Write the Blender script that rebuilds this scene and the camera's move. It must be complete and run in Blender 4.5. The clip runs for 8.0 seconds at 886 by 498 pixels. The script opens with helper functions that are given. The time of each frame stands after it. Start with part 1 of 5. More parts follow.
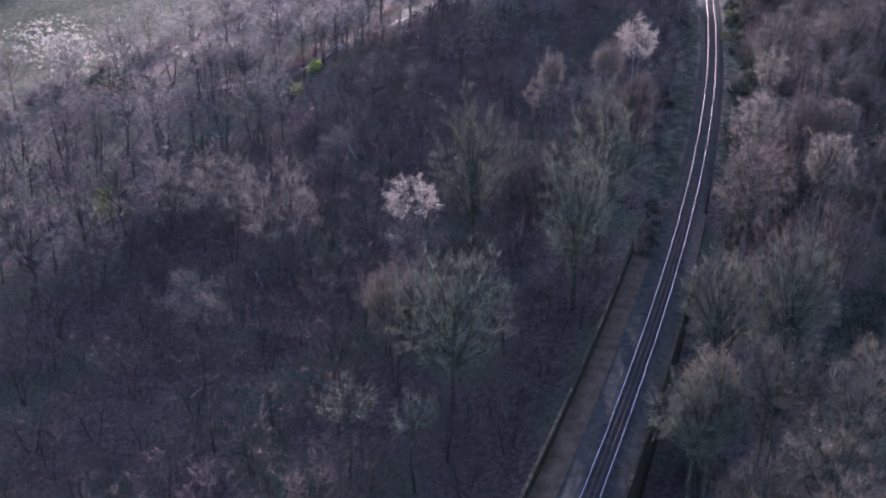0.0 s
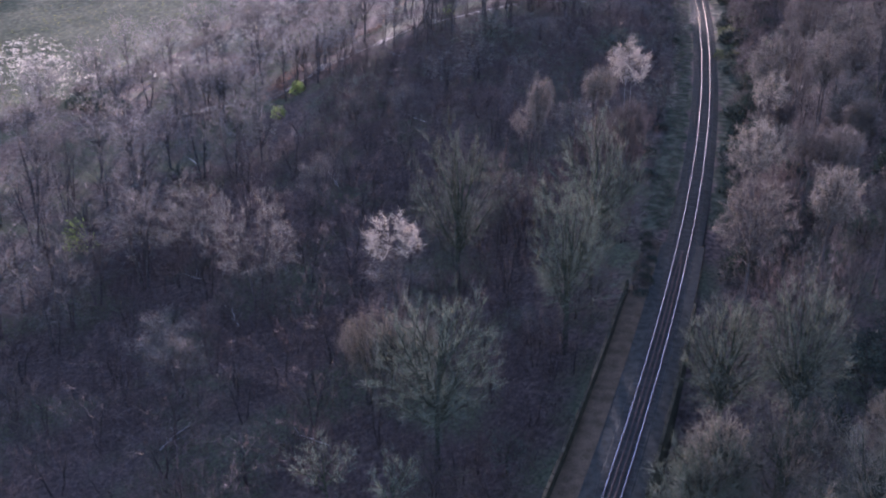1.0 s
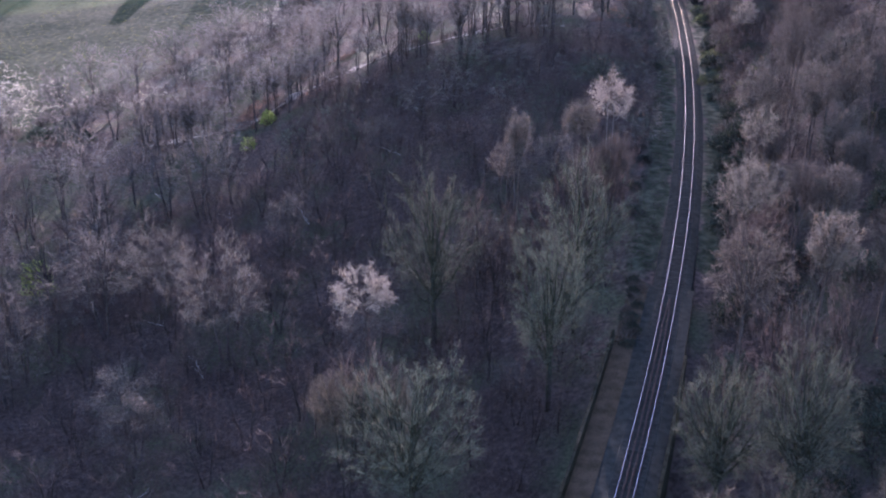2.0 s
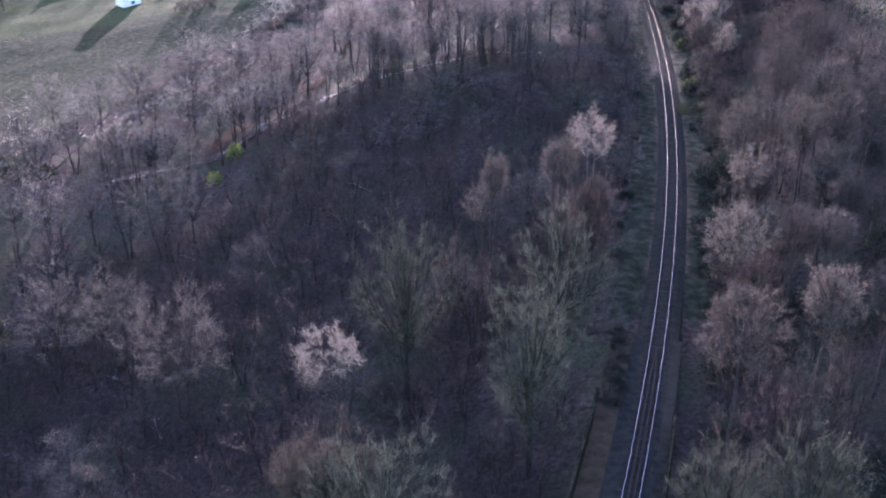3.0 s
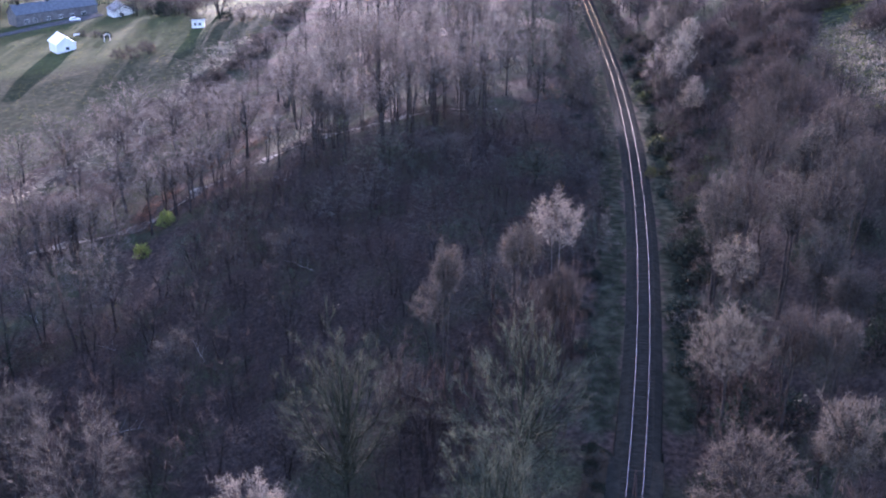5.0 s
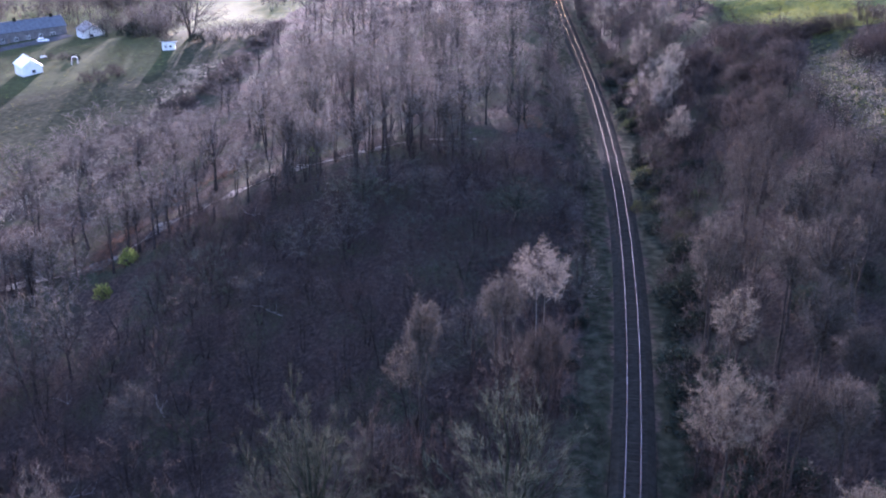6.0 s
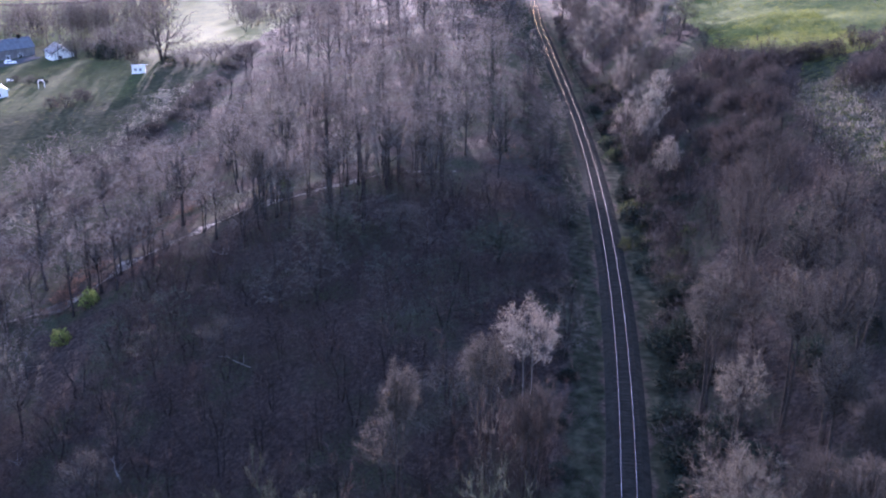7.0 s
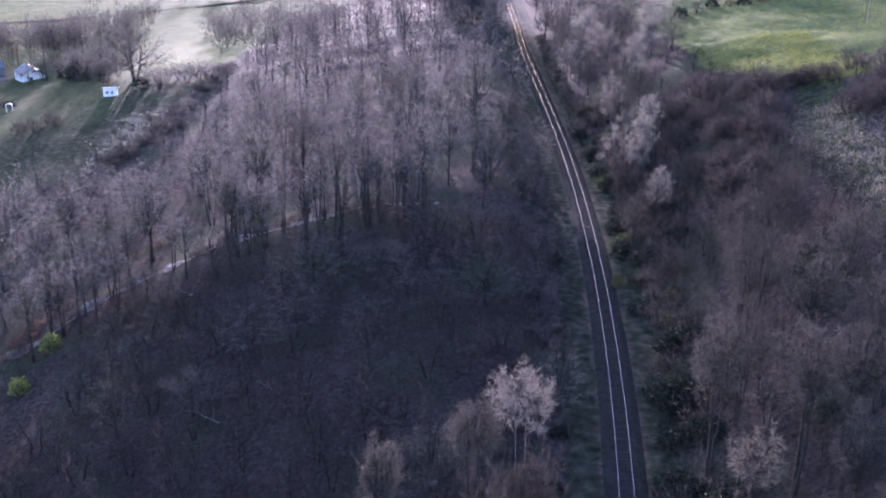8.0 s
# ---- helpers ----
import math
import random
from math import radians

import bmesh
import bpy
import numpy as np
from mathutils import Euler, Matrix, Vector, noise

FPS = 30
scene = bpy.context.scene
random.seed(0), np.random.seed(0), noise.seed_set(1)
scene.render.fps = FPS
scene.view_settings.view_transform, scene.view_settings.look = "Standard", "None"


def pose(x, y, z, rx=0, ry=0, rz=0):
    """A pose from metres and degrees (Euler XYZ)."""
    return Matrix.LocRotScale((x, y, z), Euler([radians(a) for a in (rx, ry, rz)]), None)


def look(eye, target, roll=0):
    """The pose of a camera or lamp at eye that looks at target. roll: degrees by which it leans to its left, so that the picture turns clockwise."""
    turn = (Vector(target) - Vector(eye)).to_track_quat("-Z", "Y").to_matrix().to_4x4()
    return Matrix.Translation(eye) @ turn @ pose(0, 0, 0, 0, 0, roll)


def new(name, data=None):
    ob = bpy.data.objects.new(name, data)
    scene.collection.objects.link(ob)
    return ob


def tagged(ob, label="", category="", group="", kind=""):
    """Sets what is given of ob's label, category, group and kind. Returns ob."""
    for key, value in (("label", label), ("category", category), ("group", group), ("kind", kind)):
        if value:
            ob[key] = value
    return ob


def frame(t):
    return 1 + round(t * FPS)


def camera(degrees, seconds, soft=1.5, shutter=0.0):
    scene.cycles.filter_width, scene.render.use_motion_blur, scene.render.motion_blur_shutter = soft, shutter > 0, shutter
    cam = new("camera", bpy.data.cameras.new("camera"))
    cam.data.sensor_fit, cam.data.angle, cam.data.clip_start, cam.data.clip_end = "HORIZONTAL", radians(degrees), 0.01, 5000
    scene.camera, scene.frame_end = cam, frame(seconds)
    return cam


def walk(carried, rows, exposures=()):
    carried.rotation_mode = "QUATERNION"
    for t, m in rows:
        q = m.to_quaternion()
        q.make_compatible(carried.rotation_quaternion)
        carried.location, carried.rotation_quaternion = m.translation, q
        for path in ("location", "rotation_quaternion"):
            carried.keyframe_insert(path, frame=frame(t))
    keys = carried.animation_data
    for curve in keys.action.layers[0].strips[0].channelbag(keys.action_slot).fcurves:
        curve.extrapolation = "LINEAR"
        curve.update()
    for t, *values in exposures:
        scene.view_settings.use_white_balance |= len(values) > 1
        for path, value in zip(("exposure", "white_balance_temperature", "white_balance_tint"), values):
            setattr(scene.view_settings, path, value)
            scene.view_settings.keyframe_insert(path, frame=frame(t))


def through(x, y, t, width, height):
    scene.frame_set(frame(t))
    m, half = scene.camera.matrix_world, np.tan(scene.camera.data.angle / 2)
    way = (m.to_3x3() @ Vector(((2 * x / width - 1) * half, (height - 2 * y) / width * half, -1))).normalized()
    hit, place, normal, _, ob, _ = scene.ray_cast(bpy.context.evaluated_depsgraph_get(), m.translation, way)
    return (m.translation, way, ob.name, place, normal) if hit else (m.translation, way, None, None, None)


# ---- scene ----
# seconds, place, heading to the left of +y, pitch, roll
PATH = [
    (0.0, -28.97, -126.28, 59.50, 1.13, -27.29, 0.72),
    (0.5, -28.60, -122.33, 59.28, 0.99, -27.05, 0.57),
    (1.0, -28.20, -118.26, 59.24, 0.65, -26.74, 0.41),
    (1.5, -27.78, -114.11, 59.29, 0.16, -26.37, 0.27),
    (2.0, -27.36, -109.92, 59.39, -0.40, -25.96, 0.16),
    (2.5, -26.94, -105.70, 59.49, -1.01, -25.54, 0.10),
    (3.0, -26.52, -101.44, 59.57, -1.65, -25.11, 0.09),
    (3.5, -26.10, -97.15, 59.63, -2.28, -24.68, 0.13),
    (4.0, -25.66, -92.80, 59.68, -2.91, -24.26, 0.22),
    (4.5, -25.21, -88.39, 59.72, -3.53, -23.83, 0.33),
    (5.0, -24.75, -83.89, 59.77, -4.14, -23.42, 0.45),
    (5.5, -24.28, -79.29, 59.85, -4.75, -23.00, 0.58),
    (6.0, -23.79, -74.61, 59.96, -5.35, -22.60, 0.69),
    (6.5, -23.30, -69.85, 60.11, -5.95, -22.19, 0.78),
    (7.0, -22.81, -65.04, 60.29, -6.53, -21.80, 0.83),
    (7.5, -22.34, -60.25, 60.47, -7.08, -21.43, 0.84),
    (8.0, -21.93, -55.54, 60.60, -7.58, -21.08, 0.80),
]


def aim(x, y, z, yaw, pitch, roll):
    ya, pi = radians(yaw), radians(pitch)
    way = Vector((-math.sin(ya) * math.cos(pi), math.cos(ya) * math.cos(pi), math.sin(pi)))
    return look((x, y, z), Vector((x, y, z)) + way * 10, roll)


cam = camera(45.0, 8.0, soft=2.05)
walk(cam, [(t, aim(*p)) for t, *p in PATH], [(0.0, 3.34, 4960, 45), (4.5, 3.2, 4860, 45), (8.0, 2.9, 4740, 46)])

# ---- light ----
SUN_AZ, SUN_EL = radians(0.5), radians(6.2)
world = bpy.data.worlds.new("world")
scene.world = world
world.use_nodes = True
wn = world.node_tree.nodes
sky = wn.new("ShaderNodeTexSky")
sky.sky_type, sky.sun_disc = "NISHITA", False
sky.sun_elevation, sky.sun_rotation = SUN_EL, SUN_AZ
sky.air_density, sky.dust_density = 1.2, 1.2
wn["Background"].inputs[1].default_value = 0.15
world.node_tree.links.new(sky.outputs[0], wn["Background"].inputs[0])
sun = new("sun", bpy.data.lights.new("sun", "SUN"))
sun.data.energy, sun.data.angle, sun.data.color = 5.0, radians(0.6), (1.0, 0.81, 0.57)
to_sun = Vector((math.sin(SUN_AZ) * math.cos(SUN_EL), math.cos(SUN_AZ) * math.cos(SUN_EL), math.sin(SUN_EL)))
sun.matrix_world = look(to_sun * 300, (0, 0, 0))

# ---- materials ----


def material(name):
    m = bpy.data.materials.new(name)
    m.use_nodes = True
    return m, m.node_tree.nodes, m.node_tree.links, m.node_tree.nodes["Principled BSDF"]


def surface(name, low, high, scale=3.0, fine=40.0, rough=0.85, bump=0.3, metal=0.0, depth=0.05, vary=0.0):
    """Two scales of noise between two colours, fine relief; vary: brightness by object."""
    m, n, l, p = material(name)
    geo = n.new("ShaderNodeNewGeometry")
    big, small = n.new("ShaderNodeTexNoise"), n.new("ShaderNodeTexNoise")
    big.inputs["Scale"].default_value, small.inputs["Scale"].default_value = scale, fine
    big.inputs["Detail"].default_value = small.inputs["Detail"].default_value = 4
    l.new(geo.outputs["Position"], big.inputs["Vector"])
    l.new(geo.outputs["Position"], small.inputs["Vector"])
    add = n.new("ShaderNodeMath")
    add.operation = "MULTIPLY_ADD"
    l.new(small.outputs["Fac"], add.inputs[0])
    add.inputs[1].default_value = 0.5
    half = n.new("ShaderNodeMath")
    half.operation = "MULTIPLY"
    half.inputs[1].default_value = 0.5
    l.new(big.outputs["Fac"], half.inputs[0])
    l.new(half.outputs[0], add.inputs[2])
    ramp = n.new("ShaderNodeValToRGB")
    ramp.color_ramp.elements[0].position, ramp.color_ramp.elements[1].position = 0.36, 0.64
    ramp.color_ramp.elements[0].color, ramp.color_ramp.elements[1].color = (*low, 1), (*high, 1)
    l.new(add.outputs[0], ramp.inputs[0])
    last = ramp.outputs[0]
    if vary:
        info, hsv, rng = n.new("ShaderNodeObjectInfo"), n.new("ShaderNodeHueSaturation"), n.new("ShaderNodeMapRange")
        rng.inputs["To Min"].default_value, rng.inputs["To Max"].default_value = 1 - vary, 1 + vary
        l.new(info.outputs["Random"], rng.inputs["Value"])
        l.new(rng.outputs[0], hsv.inputs["Value"])
        l.new(last, hsv.inputs["Color"])
        last = hsv.outputs[0]
    l.new(last, p.inputs["Base Color"])
    p.inputs["Roughness"].default_value, p.inputs["Metallic"].default_value = rough, metal
    p.inputs["Specular IOR Level"].default_value = 0.005 if rough >= 0.9 else 0.05 if rough >= 0.7 else 0.5
    if bump:
        b = n.new("ShaderNodeBump")
        b.inputs["Strength"].default_value, b.inputs["Distance"].default_value = bump, depth
        l.new(add.outputs[0], b.inputs["Height"])
        l.new(b.outputs[0], p.inputs["Normal"])
    return m


def twig_material(name, low, high, through=0.3):
    """Fine twigs: matt, a little light comes through; each tree and each twig differs a little."""
    m, n, l, p = material(name)
    geo, info = n.new("ShaderNodeNewGeometry"), n.new("ShaderNodeObjectInfo")
    mix = n.new("ShaderNodeMix")
    mix.data_type = "RGBA"
    mix.inputs[6].default_value, mix.inputs[7].default_value = (*low, 1), (*high, 1)
    l.new(geo.outputs["Random Per Island"], mix.inputs[0])
    hsv, rng, hue = n.new("ShaderNodeHueSaturation"), n.new("ShaderNodeMapRange"), n.new("ShaderNodeMapRange")
    rng.inputs["To Min"].default_value, rng.inputs["To Max"].default_value = 0.75, 1.25
    hue.inputs["To Min"].default_value, hue.inputs["To Max"].default_value = 0.485, 0.515
    l.new(info.outputs["Random"], rng.inputs["Value"])
    l.new(info.outputs["Random"], hue.inputs["Value"])
    l.new(rng.outputs[0], hsv.inputs["Value"])
    l.new(hue.outputs[0], hsv.inputs["Hue"])
    l.new(mix.outputs[2], hsv.inputs["Color"])
    l.new(hsv.outputs[0], p.inputs["Base Color"])
    p.inputs["Roughness"].default_value = 0.85
    p.inputs["Specular IOR Level"].default_value = 0.06
    tr, sh = n.new("ShaderNodeBsdfTranslucent"), n.new("ShaderNodeMixShader")
    l.new(hsv.outputs[0], tr.inputs["Color"])
    sh.inputs[0].default_value = through
    l.new(p.outputs[0], sh.inputs[1])
    l.new(tr.outputs[0], sh.inputs[2])
    l.new(sh.outputs[0], n["Material Output"].inputs["Surface"])
    return m


def ground_material():
    """Leaf litter with moss; rough grass where the mesh says so."""
    m, n, l, p = material("ground")
    geo, at = n.new("ShaderNodeNewGeometry"), n.new("ShaderNodeAttribute")
    at.attribute_name = "grass"

    def noise_at(scale, detail=5):
        t = n.new("ShaderNodeTexNoise")
        t.inputs["Scale"].default_value, t.inputs["Detail"].default_value = scale, detail
        l.new(geo.outputs["Position"], t.inputs["Vector"])
        return t.outputs["Fac"]

    def ramp(src, stops):
        r = n.new("ShaderNodeValToRGB")
        e = r.color_ramp.elements
        while len(e) < len(stops):
            e.new(0.5)
        for k, (pos, col) in enumerate(stops):
            e[k].position, e[k].color = pos, (*col, 1)
        l.new(src, r.inputs[0])
        return r.outputs[0]

    def blend(f, a, b):
        x = n.new("ShaderNodeMix")
        x.data_type = "RGBA"
        l.new(f, x.inputs[0])
        l.new(a, x.inputs[6])
        l.new(b, x.inputs[7])
        return x.outputs[2]

    litter = ramp(noise_at(1.6, 8), [(0.3, (0.022, 0.017, 0.015)), (0.5, (0.046, 0.036, 0.031)), (0.7, (0.082, 0.061, 0.050))])
    moss = ramp(noise_at(2.5, 8), [(0.3, (0.022, 0.024, 0.016)), (0.7, (0.062, 0.066, 0.040))])
    where = ramp(noise_at(0.09, 4), [(0.46, (0, 0, 0)), (0.6, (1, 1, 1))])
    floor = blend(where, litter, moss)
    turf = ramp(noise_at(0.9, 8), [(0.28, (0.036, 0.046, 0.020)), (0.5, (0.070, 0.086, 0.032)), (0.72, (0.140, 0.152, 0.048))])
    straw = ramp(noise_at(0.13, 5), [(0.35, (0.048, 0.064, 0.026)), (0.65, (0.112, 0.125, 0.044))])
    half = n.new("ShaderNodeValue")
    half.outputs[0].default_value = 0.45
    rich = blend(half.outputs[0], turf, straw)
    # dark grass: rough turf, also the painted shade of left field and clearing
    dull = ramp(noise_at(0.7, 8), [(0.3, (0.011, 0.013, 0.009)), (0.5, (0.024, 0.027, 0.018)), (0.72, (0.050, 0.052, 0.036))])
    lush_lit = n.new("ShaderNodeAttribute")
    lush_lit.attribute_name = "lush_lit"
    grass = blend(lush_lit.outputs["Fac"], dull, rich)
    edge = n.new("ShaderNodeMath")
    edge.operation = "MULTIPLY_ADD"
    l.new(noise_at(0.5, 4), edge.inputs[0])
    edge.inputs[1].default_value = 0.7
    l.new(at.outputs["Fac"], edge.inputs[2])
    f = ramp(edge.outputs[0], [(0.75, (0, 0, 0)), (0.95, (1, 1, 1))])
    l.new(blend(f, floor, grass), p.inputs["Base Color"])
    p.inputs["Roughness"].default_value = 0.95
    p.inputs["Specular IOR Level"].default_value = 0.005
    b = n.new("ShaderNodeBump")
    b.inputs["Strength"].default_value, b.inputs["Distance"].default_value = 0.35, 0.3
    l.new(noise_at(0.9, 9), b.inputs["Height"])
    l.new(b.outputs[0], p.inputs["Normal"])
    return m


M_GROUND = ground_material()
M_BALLAST = surface("ballast", (0.010, 0.011, 0.010), (0.028, 0.029, 0.026), 1.2, 18, 0.95, 0.7, depth=0.08)
M_CESS = surface("cess", (0.022, 0.017, 0.011), (0.058, 0.044, 0.030), 0.7, 9, 0.95, 0.6, depth=0.08)
M_RAIL = surface("rail steel", (0.24, 0.265, 0.31), (0.31, 0.34, 0.39), 3, 60, 0.09, 0.0, 1.0)
M_DULL = surface("dull steel", (0.016, 0.016, 0.017), (0.036, 0.036, 0.038), 3, 60, 0.9, 0.1)
M_RAILSIDE = surface("rusty rail side", (0.050, 0.028, 0.018), (0.100, 0.055, 0.035), 3, 50, 0.85, 0.2)
M_SLEEPER = surface("sleeper", (0.012, 0.012, 0.011), (0.034, 0.033, 0.030), 2, 25, 0.9, 0.4, vary=0.25)
M_STONE = surface("mossy stone", (0.009, 0.009, 0.006), (0.026, 0.026, 0.019), 1.2, 12, 0.92, 0.5, vary=0.2)
M_ROCK = surface("rock", (0.066, 0.066, 0.061), (0.198, 0.193, 0.176), 1.0, 9, 0.9, 0.6, vary=0.25)
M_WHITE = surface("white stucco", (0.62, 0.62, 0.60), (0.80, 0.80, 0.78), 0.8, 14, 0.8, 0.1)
M_HOUSE = surface("grey stone", (0.09, 0.087, 0.088), (0.20, 0.19, 0.19), 0.6, 10, 0.85, 0.15)
M_SLATE = surface("slate", (0.05, 0.056, 0.066), (0.12, 0.128, 0.145), 0.9, 10, 0.55, 0.3, vary=0.2)
M_SHEET = surface("pale metal sheet", (0.62, 0.64, 0.66), (0.80, 0.81, 0.83), 0.5, 8, 0.38, 0.08)
M_GLASS = surface("window glass", (0.02, 0.025, 0.03), (0.05, 0.055, 0.06), 0.5, 4, 0.08, 0.0)
M_FRAME = surface("painted frame", (0.70, 0.70, 0.70), (0.82, 0.82, 0.82), 1, 20, 0.5, 0.05)
M_TIMBER = surface("weathered timber", (0.10, 0.085, 0.07), (0.24, 0.21, 0.18), 1.5, 30, 0.85, 0.3)
M_TARMAC = surface("tarmac", (0.04, 0.04, 0.043), (0.09, 0.09, 0.092), 0.6, 20, 0.9, 0.3)
M_CARPAINT = surface("white car paint", (0.74, 0.75, 0.76), (0.80, 0.81, 0.82), 0.5, 4, 0.22, 0.0)
M_RUBBER = surface("tyre rubber", (0.015, 0.015, 0.016), (0.04, 0.04, 0.04), 3, 40, 0.8, 0.2)
M_WIRE = surface("wire", (0.03, 0.03, 0.03), (0.06, 0.06, 0.06), 1, 10, 0.6, 0.0)
M_BARK = surface("dark bark", (0.020, 0.017, 0.016), (0.062, 0.053, 0.048), 1.5, 14, 0.95, 0.5)
M_BARK_MID = surface("grey-brown bark", (0.024, 0.021, 0.019), (0.072, 0.064, 0.058), 1.5, 14, 0.95, 0.5)
M_BARK_GREEN = surface("mossy bark", (0.013, 0.015, 0.011), (0.038, 0.041, 0.030), 1.2, 12, 0.95, 0.5)
M_BIRCHBARK = surface("birch bark", (0.039, 0.034, 0.032), (0.149, 0.138, 0.129), 2.2, 9, 0.8, 0.3)
M_TWIG_BROWN = twig_material("brown twigs", (0.053, 0.049, 0.046), (0.142, 0.131, 0.122), 0.30)
M_TWIG_OLIVE = twig_material("lichened twigs", (0.030, 0.036, 0.027), (0.086, 0.094, 0.070), 0.20)
M_TWIG_BIRCH = twig_material("birch twigs", (0.130, 0.113, 0.094), (0.250, 0.220, 0.184), 0.20)
M_TWIG_PINK = twig_material("alder twigs", (0.032, 0.028, 0.025), (0.084, 0.073, 0.065), 0.20)
M_LEAF = twig_material("evergreen leaves", (0.064, 0.100, 0.021), (0.200, 0.237, 0.070), 0.3)
M_LEAF_DARK = twig_material("dark evergreen leaves", (0.011, 0.015, 0.012), (0.033, 0.041, 0.030), 0.15)
M_BRACKEN = twig_material("dead bracken", (0.078, 0.047, 0.032), (0.166, 0.111, 0.079), 0.25)
M_TUSSOCK = twig_material("tussocks", (0.067, 0.085, 0.017), (0.190, 0.200, 0.052), 0.3)
M_BROOM = twig_material("broom stems", (0.030, 0.038, 0.016), (0.085, 0.094, 0.040), 0.2)
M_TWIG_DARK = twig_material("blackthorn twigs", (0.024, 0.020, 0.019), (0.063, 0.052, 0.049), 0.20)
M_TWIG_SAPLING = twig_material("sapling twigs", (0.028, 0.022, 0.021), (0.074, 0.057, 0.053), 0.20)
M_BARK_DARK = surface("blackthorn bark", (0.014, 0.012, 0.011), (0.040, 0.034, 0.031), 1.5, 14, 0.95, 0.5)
# pale tone carries the sunlight on the ground between the trunks
M_SUN_PATCH = surface("sunlit ground patches", (0.060, 0.052, 0.045), (0.32, 0.285, 0.25), 0.8, 8, 0.9, 0.5)
M_TWIG_GREY = twig_material("aspen twigs", (0.056, 0.048, 0.040), (0.136, 0.120, 0.099), 0.20)
M_TWIG_HAZEL = twig_material("hazel twigs", (0.034, 0.030, 0.023), (0.095, 0.083, 0.065), 0.20)
# paler than the dead twigs: sunlight is part of this colour
M_SUNLIT_BRASH = twig_material("brash with sunlight in its colour", (0.11, 0.10, 0.085), (0.34, 0.31, 0.265), 0.3)
M_TWIG_ASH = twig_material("ash twigs", (0.040, 0.036, 0.032), (0.108, 0.098, 0.087), 0.25)
M_DEADTWIG = twig_material("dead twigs", (0.08, 0.072, 0.058), (0.30, 0.27, 0.22), 0.2)
M_DEADWOOD = surface("bleached wood", (0.110, 0.100, 0.095), (0.230, 0.215, 0.205), 2, 20, 0.85, 0.3)


# ---- building helpers ----


def obj(name, mesh, mat=None, parent=None):
    ob = new(name, mesh)
    if mat is not None and not mesh.materials:
        mesh.materials.append(mat)
    ob.parent = parent
    return ob


def part(name, bm, mat, parent, label=""):
    me = bpy.data.meshes.new(name)
    bm.to_mesh(me)
    bm.free()
    ob = obj(name, me, mat, parent)
    return tagged(ob, label) if label else ob


def pydata(name, verts, faces, mat):
    me = bpy.data.meshes.new(name)
    me.from_pydata(verts, [], faces)
    me.materials.append(mat)
    return me


def box(bm, x0, y0, z0, x1, y1, z1, bevel=0.0):
    r = bmesh.ops.create_cube(bm, size=1.0)
    for v in r["verts"]:
        v.co = Vector(((x0 + x1) / 2 + v.co.x * (x1 - x0), (y0 + y1) / 2 + v.co.y * (y1 - y0), (z0 + z1) / 2 + v.co.z * (z1 - z0)))
    if bevel:
        edges = list({e for v in r["verts"] for e in v.link_edges})
        bmesh.ops.bevel(bm, geom=edges, offset=bevel, segments=1, affect="EDGES")
    return bm


def boxed(*a, bevel=0.0):
    return box(bmesh.new(), *a, bevel=bevel)


def empty(name, x, y, z, turn=0.0, label="", category="", group=""):
    e = new(name)
    e.matrix_world = pose(x, y, z, 0, 0, turn)
    return tagged(e, label, category, group)


def sweep(path, outline, closed=True):
    """A bmesh: an outline of (across, up) carried along a path of (place, across vector)."""
    bm = bmesh.new()
    rings = []
    for p, side in path:
        rings.append([bm.verts.new(p + side * a + Vector((0, 0, b))) for a, b in outline])
    k = len(outline)
    for r, s in zip(rings, rings[1:]):
        for i in range(k if closed else k - 1):
            bm.faces.new((r[i], r[(i + 1) % k], s[(i + 1) % k], s[i]))
    if closed:
        bm.faces.new(rings[0])
        bm.faces.new(list(reversed(rings[-1])))
    bmesh.ops.recalc_face_normals(bm, faces=bm.faces[:])
    return bm


# ---- lie of the land ----
# distance to the right of the track, and the height there, for stations along y
ACROSS = [-400, -230, -180, -128, -85, -60, -35, -15, -6, 0, 6, 15, 30, 45, 70, 120, 250, 600]
STATIONS = [-150, -40, 0, 25, 70, 110, 160, 280, 450]
LAND_A = [
    [-24, -24, -24, -24, -22, -20, -17, -12, -10, -10, -9, -6, -2, 3, 9, 16, 30, 60],
    [-25, -25, -24, -23, -21, -19, -14, -9, -7, -7, -6, -3, 1, 5, 11, 17, 30, 60],
    [-26, -26, -25, -23, -21, -17, -11, -5, -2, -1.6, -2, 0, 6, 10, 15, 19, 30, 60],
    [-28, -27, -26, -24, -20, -13, -7, -2.2, -0.8, -0.8, -0.8, 2, 9, 14, 18, 21, 30, 60],
    [-30, -28, -26, -22, -17, -7, -1, 0.6, -1.1, -1.2, -1.1, 4.5, 16, 20, 22, 24, 30, 60],
]
LAND_B = [
    [-32, -28, -26, -20, -13, -2, 3, 2.2, -1.5, -1.6, -1.4, 4.5, 16.5, 20.5, 22.5, 24, 30, 60],
    [-32, -28, -26, -20, -12, -3, 2, 2.5, -1.9, -2, -1.8, 4, 16, 20, 22, 24, 30, 60],
    [-34, -28, -23, -14, -10, -5, -1, 0, -3, -3.1, -2.8, 3, 12, 18, 22, 26, 36, 70],
    [-34, -31, -28, -24, -17, -10, -6, -4, -4.6, -4.7, -4.2, 0, 8, 16, 22, 28, 40, 75],
]
LAND = LAND_A + LAND_B


def track_x(y):
    u = max(-1.6, min(y, 320) / 100)
    return 0.02 + 28.5 * u - 5.62 * u * u + 0.10 * u**3 + 0.16 * u**4 + max(0, y - 320) * 0.14


